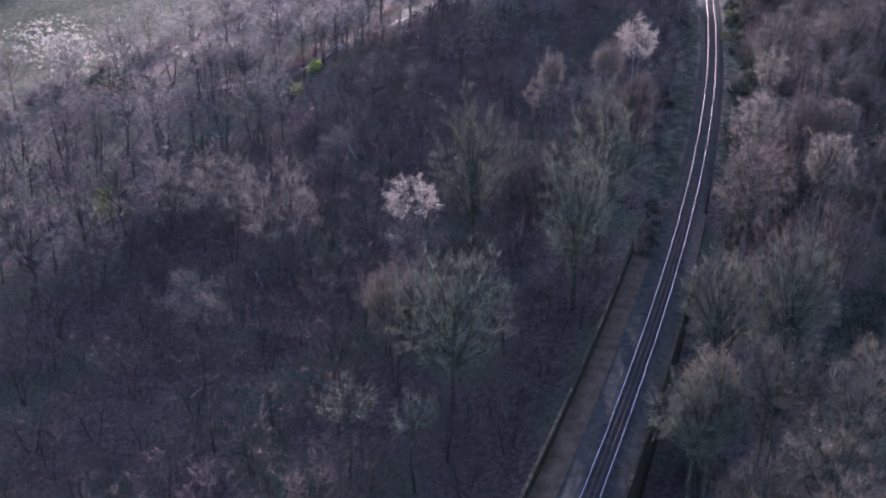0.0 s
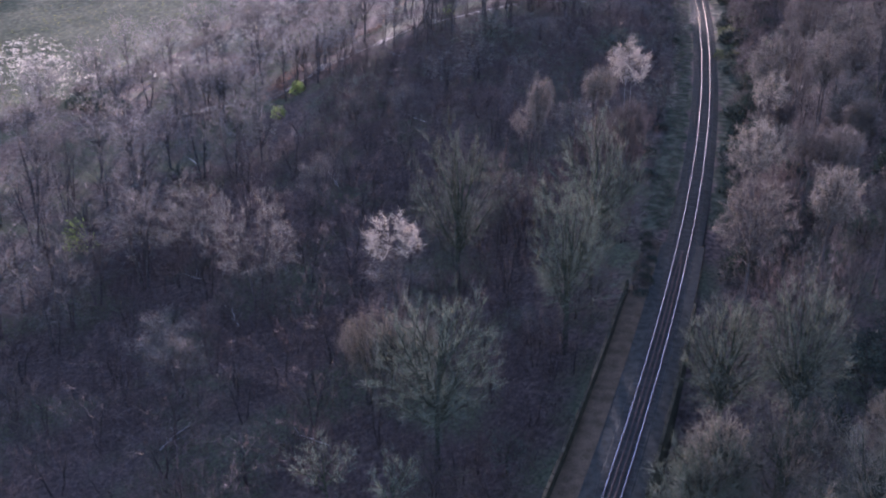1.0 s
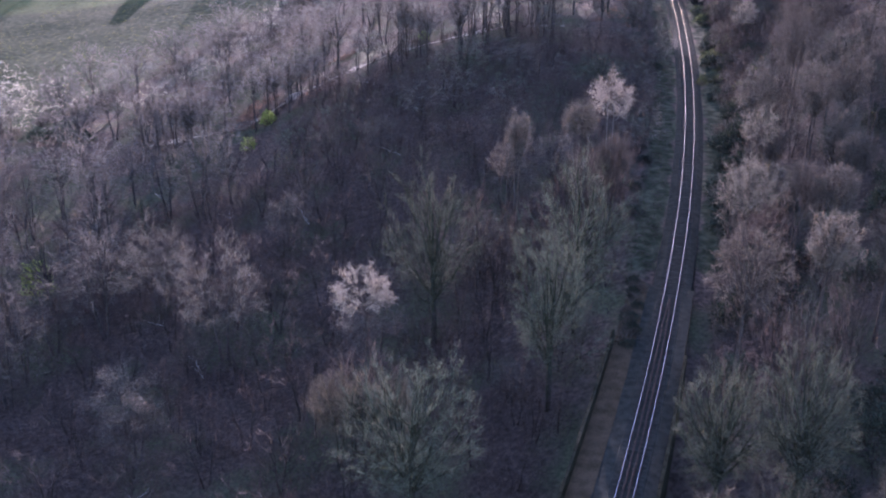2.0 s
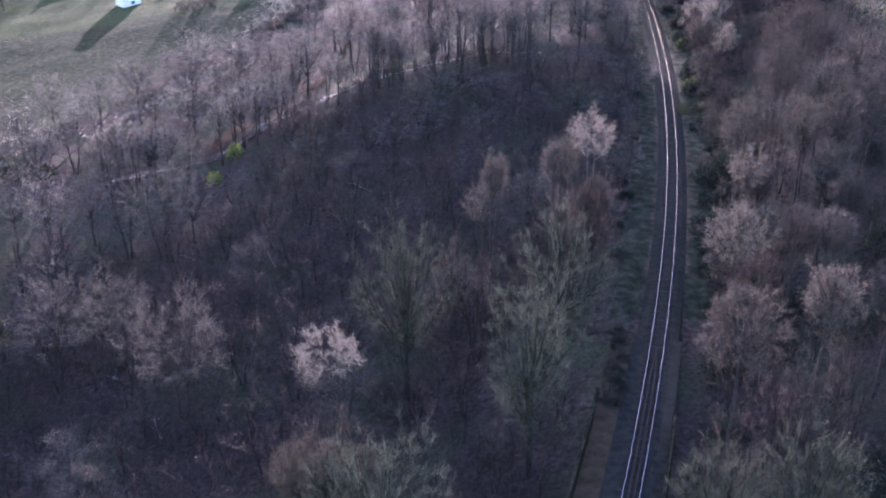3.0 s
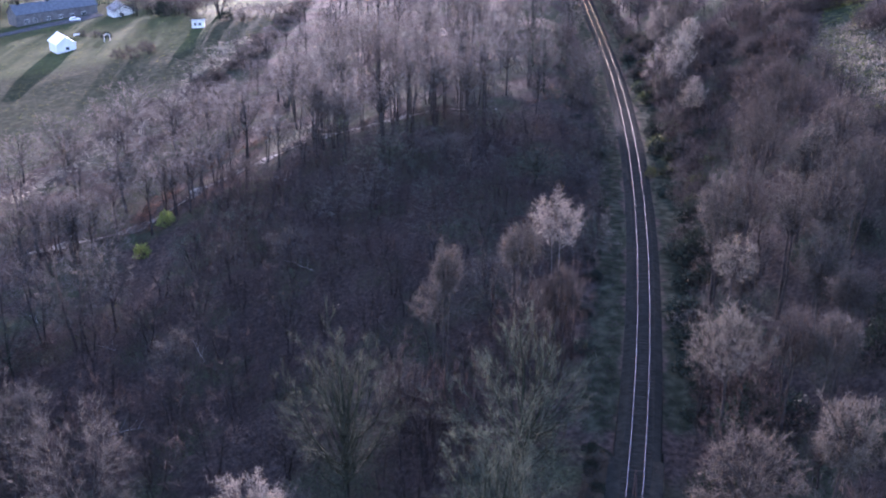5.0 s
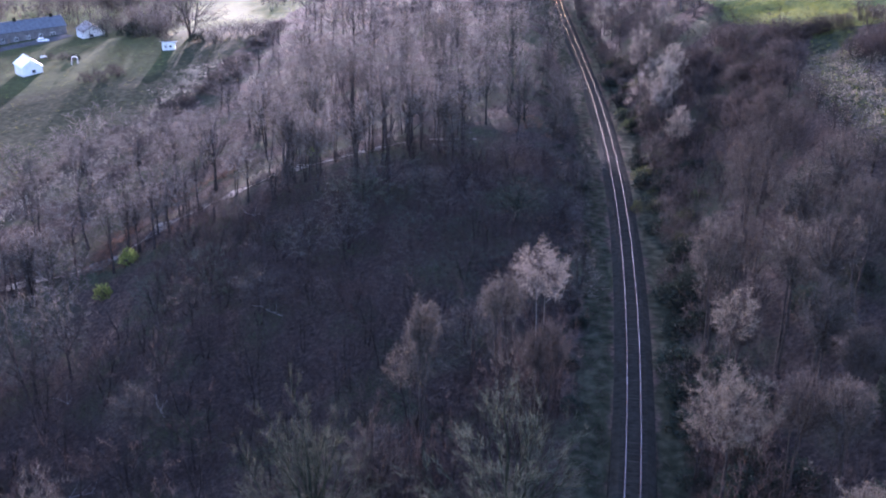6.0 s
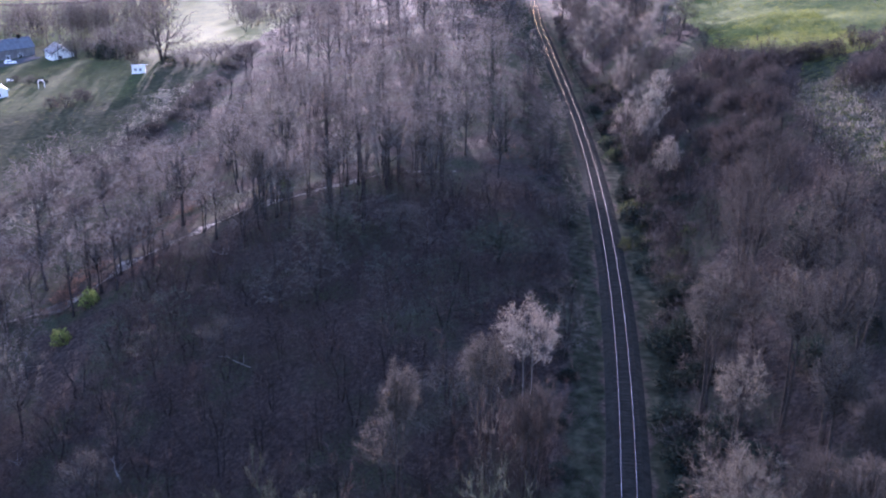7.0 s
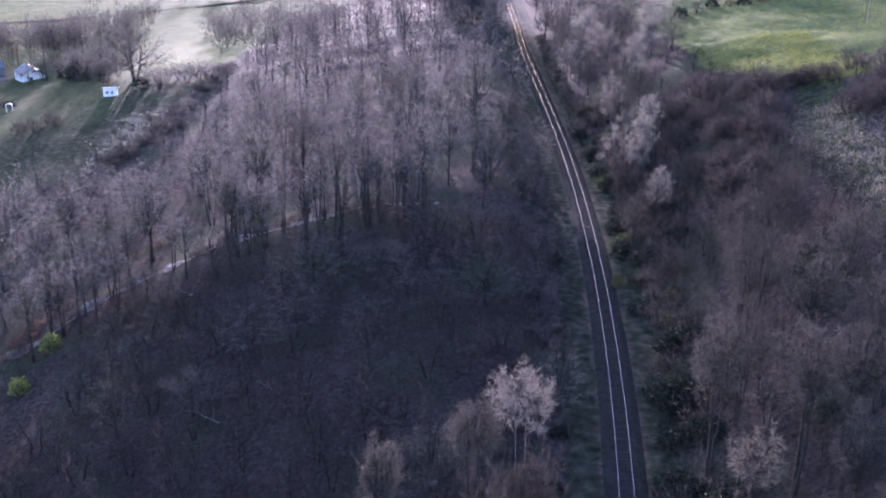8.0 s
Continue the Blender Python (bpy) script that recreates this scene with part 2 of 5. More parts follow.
def rail_z(y):
    return -0.0091 * y


def track_slope(y):
    return track_x(y + 0.5) - track_x(y - 0.5)


def off_track(x, y):
    s = track_slope(y)
    return (x - track_x(y)) / math.sqrt(1 + s * s)


def land(x, y):
    """The smooth height of the ground."""
    d = off_track(x, y)
    yy = max(STATIONS[0], min(STATIONS[-1] - 1e-3, y))
    i = max(k for k in range(len(STATIONS) - 1) if STATIONS[k] <= yy)
    k = (yy - STATIONS[i]) / (STATIONS[i + 1] - STATIONS[i])
    k = k * k * (3 - 2 * k)
    return float(np.interp(d, ACROSS, LAND[i]) * (1 - k) + np.interp(d, ACROSS, LAND[i + 1]) * k)


def ground(x, y):
    """With hummocks, which die out beside the track."""
    d = abs(off_track(x, y))
    k = min(1.0, max(0.0, (d - 5) / 8))
    v = Vector((x, y, 0))
    rough = 1 - 0.75 * max(ease(d, 95, 125), ease(d, 60, 75)) if d > 60 else 1.0
    return land(x, y) + k * rough * (1.0 * noise.noise(v / 17) + 0.4 * noise.noise(v / 5))


def on_track(y, d=0.0, dz=0.0):
    s = track_slope(y)
    n = math.sqrt(1 + s * s)
    return Vector((track_x(y) + d / n, y - d * s / n, rail_z(y) + dz))


def across(y):
    s = track_slope(y)
    return Vector((1, -s, 0)).normalized()


def ease(v, a, b):
    k = max(0.0, min(1.0, (v - a) / (b - a)))
    return k * k * (3 - 2 * k)


def grassy(x, y):
    """1 on fields and lawns, 0 in the wood."""
    d = off_track(x, y)
    wob = 5 * noise.noise(Vector((x / 14, y / 14, 3)))
    low = float(np.interp(y, [120, 126, 135, 150, 162, 200], [46, 42, 38.5, 32, 28.5, 29]))
    right = ease(d + wob * 0.25, low, low + 1.6) * ease(y - max(0.0, x - 78) * 1.15 + wob, 122, 127)
    low = float(np.interp(y, [60, 95, 102, 118, 132], [31, 30, 30, 34, 40]))
    clearing = 0.9 * ease(d + wob * 0.3, low, low + 2) * ease(y, 58, 66) * (1 - ease(d + wob * 0.3, low + 9, low + 12)) * (1 - ease(y, 126, 132))
    edge = np.interp(y, [-100, 95, 115, 130, 160, 190, 215, 235, 305, 400, 510], [-170, -150, -147, -138, -125, -118, -104, -100, -98, -95, -95])
    left = ease(-d + wob, -edge, -edge + 4)
    beyond = ease(y + wob, 345, 355) * max(ease(-58 - 0.16 * (y - 345) - x + wob, -4, 4), ease(y, 455, 470)) if d < -20 else 0.0
    verge = 0.8 * ease(-abs(abs(d) - 4.4), -3.0, -1.4) * ease(y, 2, 12)
    return max(right, clearing, left, verge, beyond)


def lit_pasture(x, y):
    """1 on good grass, towards 0 on rough hillside grass and where shade is put into the colour."""
    d = off_track(x, y)
    if 0 < d < 25:
        return 0.0
    # the low 0.08 values darken the clearing and left field as shade
    if d > 0:
        return 0.08 + 0.92 * ease(y, 122, 132)
    return 0.0 if d > -25 else max(0.08, 0.4 * ease(y, 235, 250) * ease(-d, 118, 124), ease(y, 300, 325) * (1 - ease(-d, 138, 146)), ease(y, 395, 410))


def lines(lo, hi, step, far):
    mid = [lo + step * i for i in range(int((hi - lo) / step) + 1)]
    a, b, s = [], [], step
    p, q = mid[0], mid[-1]
    while p > -far or q < far:
        s *= 1.35
        p, q = p - s, q + s
        a.append(max(p, -far))
        b.append(min(q, far))
    out = sorted(set(a + mid + b))
    return out


GX, GY = lines(-170, 130, 2.0, 2600), lines(-110, 330, 2.0, 2600)
gv = [(x, y, ground(x, y)) for y in GY for x in GX]
w = len(GX)
gf = [(j * w + i, j * w + i + 1, (j + 1) * w + i + 1, (j + 1) * w + i) for j in range(len(GY) - 1) for i in range(w - 1)]
gm = pydata("ground", gv, gf, M_GROUND)
gm.polygons.foreach_set("use_smooth", [True] * len(gm.polygons))
at = gm.attributes.new("grass", "FLOAT", "POINT")
at.data.foreach_set("value", [grassy(x, y) for x, y, _ in gv])
at = gm.attributes.new("lush_lit", "FLOAT", "POINT")
at.data.foreach_set("value", [lit_pasture(x, y) for x, y, _ in gv])
tagged(obj("ground", gm), "wooded valley floor of brown leaf litter, moss and rough grass", "ground", kind="structure")

# ---- railway ----
YS = [-158 + 2 * i for i in range(279)]
bed = [(on_track(y), across(y)) for y in YS]
tagged(part("railway_ballast", sweep(bed, [(-2.4, -1.5), (-2.25, -0.52), (-1.42, -0.20), (1.42, -0.20), (2.25, -0.52), (2.4, -1.5)]), M_BALLAST, None),
       "dark grey stone ballast bed of a single railway line", "ballast", kind="structure")
old = [(on_track(y), across(y)) for y in YS if y <= 2]
tagged(part("deck_ballast", sweep(old, [(-2.75, -0.50), (-2.7, -0.29), (-1.5, -0.24), (1.5, -0.24), (2.6, -0.29), (2.6, -0.50)]), M_BALLAST, None),
       "level dark ballast across the deck of a viaduct", "ballast", kind="structure")
tagged(part("disused_trackbed", sweep(old, [(-4.95, -1.62), (-4.95, -0.40), (-3.6, -0.33), (-2.6, -0.36), (2.2, -0.38), (2.65, -0.40), (2.65, -1.62)]), M_CESS, None),
       "brown overgrown disused trackbed beside the railway line", "trackbed", kind="structure")


def rail(name, d, y0, y1, label, taper=None, top=None):
    ys = [y0 + (y1 - y0) * i / int((y1 - y0) / 2) for i in range(int((y1 - y0) / 2) + 1)]
    shift = lambda y: d if taper is None or y < taper else d * (y1 - y) / (y1 - taper)  # noqa: E731
    path = [(on_track(y, shift(y)), across(y)) for y in ys]
    thing = tagged(new(name), label, "rail", "rails of the railway line")
    part("rail_head", sweep(path, [(-0.036, -0.045), (-0.036, -0.006), (-0.028, 0), (0.028, 0), (0.036, -0.006), (0.036, -0.045)]), M_DULL, thing, "worn steel rail head")
    if top is None:
        part("running_band", sweep(path, [(-0.009, -0.002), (-0.009, 0.004), (0.009, 0.004), (0.009, -0.002)]), M_RAIL, thing, "bright polished running band")
    part("rail_foot", sweep(path, [(-0.07, -0.16), (-0.07, -0.145), (-0.01, -0.125), (-0.01, -0.045), (0.01, -0.045), (0.01, -0.125), (0.07, -0.145), (0.07, -0.16)]), M_RAILSIDE, thing, "rusty brown rail web and foot")


rail("running_rail", -0.7525, -156, 396, "polished steel running rail on sleepers, curving through woods")
rail("running_rail", 0.7525, -156, 396, "polished steel running rail on sleepers, curving through woods")
rail("guard_rail", -0.25, -156, 0, "dull steel guard rail between the running rails on a viaduct", -6, M_DULL)
rail("guard_rail", 0.25, -156, 0, "dull steel guard rail between the running rails on a viaduct", -6, M_DULL)

# ---- viaduct ----
for name, d, y1 in (("parapet_wall_left", -5.15, -11), ("parapet_wall_right", 2.85, -14)):
    ys = [-158 + 1.0 * i for i in range(y1 + 159)]
    wall = tagged(part(name, sweep([(on_track(y, d), across(y)) for y in ys], [(-0.16, -16), (-0.16, 0.62), (0.16, 0.62), (0.16, -16)]), M_STONE, None),
                  "mossy stone parapet wall of a railway viaduct", "wall", kind="structure")
    stone = boxed(-0.15, -0.485, 0.0, 0.15, 0.485, 0.10, bevel=0.03)
    cm = bpy.data.meshes.new("coping_stone")
    stone.to_mesh(cm)
    stone.free()
    cm.materials.append(M_STONE)
    for y in ys[46:-1]:
        p = on_track(y + 0.5, d, 0.62 + random.uniform(0, 0.015))
        c = new("coping_stone", cm)
        c.matrix_world = Matrix.Translation(p) @ pose(0, 0, 0, 0, 0, -math.degrees(math.atan(track_slope(y + 0.5))) + random.uniform(-1, 1))
        c.parent = wall
tagged(part("viaduct_deck", sweep([(on_track(y), across(y)) for y in YS if y <= 6], [(-4.9, -1.62), (2.6, -1.62), (2.6, -3.2), (-4.9, -3.2)]), M_STONE, None),
       "stone deck of a railway viaduct under the ballast", "viaduct", kind="structure")

# ---- trees ----


def tube(verts, faces, pts, radii, sides):
    base = len(verts)
    for k, (p, r) in enumerate(zip(pts, radii)):
        way = (pts[min(k + 1, len(pts) - 1)] - pts[max(k - 1, 0)]).normalized()
        a = way.orthogonal().normalized()
        b = way.cross(a)
        for s in range(sides):
            t = 2 * math.pi * s / sides
            verts.append(p + (a * math.cos(t) + b * math.sin(t)) * r)
    for k in range(len(pts) - 1):
        for s in range(sides):
            i, j = base + k * sides + s, base + k * sides + (s + 1) % sides
            faces.append((i, j, j + sides, i + sides))


def wander(rng, a, b, n, bow, sag=0.0):
    out = []
    side = Vector((rng.uniform(-1, 1), rng.uniform(-1, 1), rng.uniform(-0.3, 0.3))) * bow
    for i in range(n + 1):
        k = i / n
        p = a.lerp(b, k) + side * math.sin(math.pi * k) + Vector((0, 0, -sag * math.sin(math.pi * k)))
        if 0 < i < n:
            p += Vector((rng.uniform(-1, 1), rng.uniform(-1, 1), rng.uniform(-1, 1))) * bow * 0.35
        out.append(p)
    return out


def ribbons(rng_np, starts, ways, lengths, widths):
    """Thin tapered blades, one triangle each."""
    n = len(starts)
    rnd = rng_np.normal(size=(n, 3))
    side = np.cross(ways, rnd)
    side /= np.linalg.norm(side, axis=1, keepdims=True) + 1e-9
    a, b = starts - side * widths[:, None] / 2, starts + side * widths[:, None] / 2
    c = starts + ways * lengths[:, None]
    v = np.stack([a, b, c], 1).reshape(-1, 3)
    return v, np.arange(3 * n).reshape(-1, 3)


def unit(v):
    return v / (np.linalg.norm(v, axis=1, keepdims=True) + 1e-9)


def tree_meshes(seed, height, radius, clear, limbs, per_tip, twig, bark, twigs, stems=1, lift=0.3, droop=0.0, spread=0.5, width=0.045, subs=6, girth=1.0, inner=0.62, swell=0.0):
    """A bare tree with a domed crown: trunk and limbs in one mesh, the fine twigs in another."""
    rng, rnp = random.Random(seed), np.random.default_rng(seed)
    verts, faces, tips = [], [], []
    mid = Vector((0, 0, height * (clear * 0.62 + 0.38)))
    half = height - mid.z
    r0 = height * 0.0135 * girth / math.sqrt(stems) + 0.03
    trunks = []
    for s in range(stems):
        az = s * 6.28 / stems + rng.uniform(0, 1)
        lean = Vector((math.cos(az), math.sin(az), 0)) * (radius * (0.36 if stems > 1 else 0.05))
        trunk = wander(rng, Vector((lean.x * 0.12, lean.y * 0.12, -0.6)), lean + Vector((0, 0, height * rng.uniform(0.8, 0.88))), 6, 0.22)
        tube(verts, faces, trunk, [r0 * (1.25 if i == 0 else 1 - 0.88 * i / 6) for i in range(7)], 6)
        trunks.append(trunk)
    for i in range(limbs):
        u = 1 - 1.28 * (i + 0.5) / limbs  # from the top of the dome to a little under its waist
        a = i * 2.39996 + rng.uniform(-0.3, 0.3)
        r = math.sqrt(max(0.0, 1 - u * u)) * rng.uniform(0.70, 0.96)
        end = mid + Vector((math.cos(a) * r * radius, math.sin(a) * r * radius, u * half * rng.uniform(0.82, 0.97)))
        trunk = min(trunks, key=lambda t: (t[4] - end).length)
        h = min(0.80, max(clear * 0.85, (end.z / height) * rng.uniform(0.45, 0.72)))
        k = min(5.99, (h * height + 0.6) / (trunk[-1].z + 0.6) * 6)
        p = trunk[int(k)].lerp(trunk[int(k) + 1], k - int(k))
        limb = wander(rng, p, end, 4, 0.07 * radius, sag=0.06 * radius)
        rl = r0 * (0.46 - 0.2 * h)
        tube(verts, faces, limb, [rl * (1 - 0.8 * j / 4) for j in range(5)], 4)
        out = (end - mid).normalized()
        way = ((limb[-1] - limb[-2]).normalized() + out).normalized()
        tips.append((end, way))
        for j in range(subs):
            q = inner + (1 - inner) * (j + rng.uniform(0, 0.9)) / subs
            kk = min(3.999, q * 4)
            b = limb[int(kk)].lerp(limb[int(kk) + 1], kk - int(kk))
            side = Vector((rng.gauss(0, 1), rng.gauss(0, 1), rng.gauss(0, 0.8))).normalized()
            go = (way * 0.7 + side * 0.9 + Vector((0, 0, lift))).normalized()
            ln = radius * (rng.uniform(0.18, 0.36) if not swell else rng.uniform(0.6, 1.3) * swell)
            e = b + go * ln
            over = ((e - mid).x / radius) ** 2 + ((e - mid).y / radius) ** 2 + ((e - mid).z / half) ** 2
            if over > 1.05:
                e = mid + (e - mid) * (1.02 / math.sqrt(over))
            tube(verts, faces, [b, e], [rl * 0.34, rl * 0.10], 3)
            tips.append((e, go))
            tips.append((b.lerp(e, 0.5), (go + side * 0.6).normalized()))
    pos = np.array([t[0] for t in tips])
    way = np.array([t[1] for t in tips])
    pick = np.repeat(np.arange(len(pos)), per_tip)
    n = len(pick)
    st = pos[pick] + way[pick] * (rnp.uniform(-0.8, 0.3, n)[:, None] * twig) + rnp.normal(size=(n, 3)) * (spread * twig)
    go = unit(way[pick] * 0.9 + rnp.normal(size=(n, 3)) * 0.55 + np.array([0, 0, lift - droop]))
    ln = twig * rnp.uniform(0.4, 1.2, n)
    v, f = ribbons(rnp, st, go, ln, width * rnp.uniform(0.6, 1.3, n))
    keep = v[:, 2].reshape(-1, 3).min(1) > 0.6
    v = v.reshape(-1, 3, 3)[keep].reshape(-1, 3)
    f = np.arange(len(v)).reshape(-1, 3)
    bm_ = pydata("trunk", [tuple(p) for p in verts], faces, bark)
    bm_.polygons.foreach_set("use_smooth", [True] * len(bm_.polygons))
    return bm_, pydata("crown", v.tolist(), f.tolist(), twigs), height, radius


def grown(seed, height, radius, depth, limbs, subs, fine, twig, width, bark, twigs, lift=0.3, inner=0.45, reach=0.3, wild=0.42, stems=1, girth=1.0, light=False, rough=0.72):
    """A bare tree with a round crown of the given depth: limbs, branches, then sprays of fine forked twigs."""
    rng, rnp = random.Random(seed), np.random.default_rng(seed)
    verts, faces, subs_a, subs_b, ways = [], [], [], [], []
    depth = min(depth, 0.92 * height)
    half = 0.56 * depth
    mid = Vector((0, 0, height - half))
    r0 = (0.08 + 0.011 * height) * girth / math.sqrt(stems)
    trunks = []
    for s in range(stems):
        az = s * 6.28 / stems + rng.uniform(0, 1)
        lean = Vector((math.cos(az), math.sin(az), 0)) * radius * (0.3 if stems > 1 else 0.06)
        t = wander(rng, Vector((lean.x * 0.15, lean.y * 0.15, -0.6)), lean + Vector((0, 0, mid.z + 0.45 * half)), 6, 0.3)
        tube(verts, faces, t, [r0 * (1.25 if i == 0 else 1 - 0.85 * i / 6) for i in range(7)], 4 if light else 6)
        trunks.append(t)
    low = max(1.5, mid.z - 1.35 * half)
    swing = Vector((seed % 17, seed % 11, seed % 7))

    def lump(v):
        """Crowns bulge and fall back unevenly."""
        return 0.9 + 0.5 * noise.noise(v.normalized() * 1.7 + swing)

    for i in range(limbs):
        u = 1 - 1.38 * (i + 0.5) / limbs
        a = i * 2.39996 + rng.uniform(-0.35, 0.35)
        k = rng.uniform(rough, 0.96)
        r = math.sqrt(max(0.0, 1 - u * u)) * k
        end = mid + Vector((math.cos(a) * r * radius, math.sin(a) * r * radius, u * half * (0.12 + 0.85 * k)))
        end = mid + (end - mid) * lump(end - mid)
        t = min(trunks, key=lambda q: (q[5] - end).length)
        top = t[-1].z
        z = min(top - 0.2, max(low, low + (end.z - low) * rng.uniform(0.25, 0.6)))
        q = min(5.99, (z + 0.6) / (top + 0.6) * 6)
        p = t[int(q)].lerp(t[int(q) + 1], q - int(q))
        limb = wander(rng, p, end, 4, 0.09 * radius, sag=0.08 * radius)
        rl = r0 * rng.uniform(0.26, 0.42)
        tube(verts, faces, limb, [rl * (1 - 0.8 * j / 4) for j in range(5)], 3 if light else 4)
        for j in range(subs):
            q = inner + (1 - inner) * (j + rng.uniform(0.2, 1)) / subs
            kk = min(3.999, q * 4)
            b = limb[int(kk)].lerp(limb[int(kk) + 1], kk - int(kk))
            out = (b - mid).normalized()
            side = Vector((rng.gauss(0, 1), rng.gauss(0, 1), rng.gauss(0, 0.7))).normalized()
            go = (out * 0.7 + side * 0.8 + Vector((0, 0, lift))).normalized()
            e = b + go * radius * reach * rng.uniform(0.6, 1.25)
            over = ((e - mid).x / radius) ** 2 + ((e - mid).y / radius) ** 2 + ((e - mid).z / half) ** 2
            edge_ = lump(e - mid) * rng.uniform(0.85, 1.15)
            if over > edge_ * edge_:
                e = b.lerp(mid + (e - mid) * edge_ / math.sqrt(over), 0.95)
            if light:
                across_ = go.cross(side).normalized() * rl * 0.36
                faces.append((len(verts), len(verts) + 1, len(verts) + 2))
                verts.extend((b - across_, b + across_, e))
            else:
                tube(verts, faces, [b, e], [rl * 0.36, rl * 0.12], 3)
            subs_a.append(b)
            subs_b.append(e)
            ways.append((go * 0.7 + out * 0.2).normalized())
    a, b, w = (np.array([tuple(v) for v in q]) for q in (subs_a, subs_b, ways))
    n = np.repeat(np.arange(len(a)), fine)
    st = a[n] + (b[n] - a[n]) * rnp.uniform(0.3, 1.05, len(n))[:, None]
    go = unit(w[n] + rnp.normal(size=(len(n), 3)) * wild + np.array([0, 0, lift]))
    ln = twig * rnp.uniform(0.5, 1.25, len(n))
    v1, _ = ribbons(rnp, st, go, ln, width * rnp.uniform(0.7, 1.3, len(n)))
    m = np.repeat(np.arange(len(n)), 3)
    st2 = st[m] + go[m] * (ln[m] * rnp.uniform(0.2, 0.9, len(m)))[:, None]
    go2 = unit(go[m] + rnp.normal(size=(len(m), 3)) * 0.55)
    v2, _ = ribbons(rnp, st2, go2, ln[m] * rnp.uniform(0.25, 0.6, len(m)), width * 0.75 * rnp.uniform(0.7, 1.3, len(m)))
    v = np.concatenate([v1, v2])
    wood_mesh = pydata("trunk", [tuple(p) for p in verts], faces, bark)
    wood_mesh.polygons.foreach_set("use_smooth", [True] * len(wood_mesh.polygons))
    return wood_mesh, pydata("crown", v.tolist(), np.arange(len(v)).reshape(-1, 3).tolist(), twigs), height, radius


def shrub_meshes(seed, height, radius, stems, blades, length, wide, bark, leaves, up=0.5):
    """A bush: thin stems from the ground in one mesh, twigs or leaves in a dome in another."""
    rng, rnp = random.Random(seed), np.random.default_rng(seed)
    verts, faces = [], []
    for i in range(stems):
        a, r = i * 2.4, radius * rng.uniform(0.2, 0.8)
        end = Vector((math.cos(a) * r, math.sin(a) * r, height * rng.uniform(0.6, 0.92)))
        tube(verts, faces, wander(rng, Vector((math.cos(a) * 0.15, math.sin(a) * 0.15, -0.3)), end, 3, 0.12), [0.05, 0.04, 0.025, 0.01], 3)
    way = unit(rnp.normal(size=(blades, 3)) + np.array([0, 0, 0.35]))
    way[:, 2] = np.abs(way[:, 2])
    lump = 0.82 + 0.18 * np.sin(way[:, 0] * 5 + seed) * np.cos(way[:, 1] * 6 + seed)
    rad = (rnp.uniform(0.45, 1.0, blades) ** 0.6 * lump)[:, None]
    st = way * rad * np.array([radius, radius, height * 0.92]) + np.array([0, 0, 0.05])
    go = unit(way + rnp.normal(size=(blades, 3)) * 0.7 + np.array([0, 0, up]))
    v, f = ribbons(rnp, st, go, length * rnp.uniform(0.5, 1.2, blades), wide * rnp.uniform(0.6, 1.3, blades))
    v[:, 2] = np.maximum(v[:, 2], 0.02)
    return pydata("stems", [tuple(p) for p in verts], faces, bark), pydata("foliage", v.tolist(), f.tolist(), leaves), height, radius


# nominal height and crown radius; scaled to each tree when planted
FAR_BIRCHES = [tree_meshes(12 + i, 14, 3.8, 0.18, 13, 20, 0.9, M_BIRCHBARK, M_TWIG_BIRCH, lift=0.2, droop=0.1, spread=0.46, width=0.05, subs=4, inner=0.7) for i in range(3)]
FAR_ALDERS = [tree_meshes(25 + i, 14, 4.2, 0.14, 14, 15, 1.1, M_BARK, M_TWIG_PINK, stems=1 + i % 2, spread=0.46, width=0.05, subs=4) for i in range(3)]
OAKS = [grown(33 + i, 15, 5.6, 11.5, 20, 6, 6, 1.3, 0.036, M_BARK_GREEN, M_TWIG_OLIVE, inner=0.3, stems=1 + i % 2, light=True) for i in range(3)]
ASHES = [grown(40 + i, 17, 5.0, 12.0, 20, 6, 5, 1.1, 0.046, M_BARK, M_TWIG_ASH, stems=1 + i % 2, lift=0.25, inner=0.3, girth=1.1, light=True) for i in range(4)]
LEAN_ASHES = [grown(50 + i, 17, 5.6, 11.0, 22, 11, 4, 1.0, 0.050, M_BARK_MID, M_TWIG_BROWN, stems=1 + i % 2, lift=0.2, girth=0.95, inner=0.42, reach=0.36, wild=0.6, light=True) for i in range(4)]
FAR_ASHES = [grown(55 + i, 15, 5.2, 10.5, 12, 6, 2, 1.4, 0.115, M_BARK_MID, M_TWIG_BROWN, lift=0.15, girth=0.9, inner=0.35, wild=0.6, light=True) for i in range(3)]
ROW_ASHES = [grown(58 + i, 15, 3.2, 8.5, 14, 6, 5, 1.0, 0.046, M_BARK, M_TWIG_BROWN, stems=1 + i % 2, lift=0.2, girth=1.0, inner=0.4, reach=0.36, light=True) for i in range(5)]
ALDERS = [grown(20 + i, 10, 3.4, 7.5, 15, 8, 5, 0.65, 0.040, M_BARK_DARK, M_TWIG_PINK, rough=0.55, stems=1 + i % 2, lift=0.3, inner=0.4, reach=0.36, wild=0.9, light=True) for i in range(4)]
SCRUBS = [grown(65 + i, 9, 4.2, 8.0, 11, 5, 4, 1.2, 0.050, M_BARK_DARK, M_TWIG_SAPLING, stems=2, lift=0.35, inner=0.3, reach=0.36, wild=0.5, light=True) for i in range(3)]
HAWTHORNS = [grown(68 + i, 9, 4.2, 8.0, 11, 5, 4, 1.2, 0.050, M_BARK_DARK, M_TWIG_DARK, stems=2, lift=0.35, inner=0.3, reach=0.36, wild=0.5, light=True) for i in range(3)]
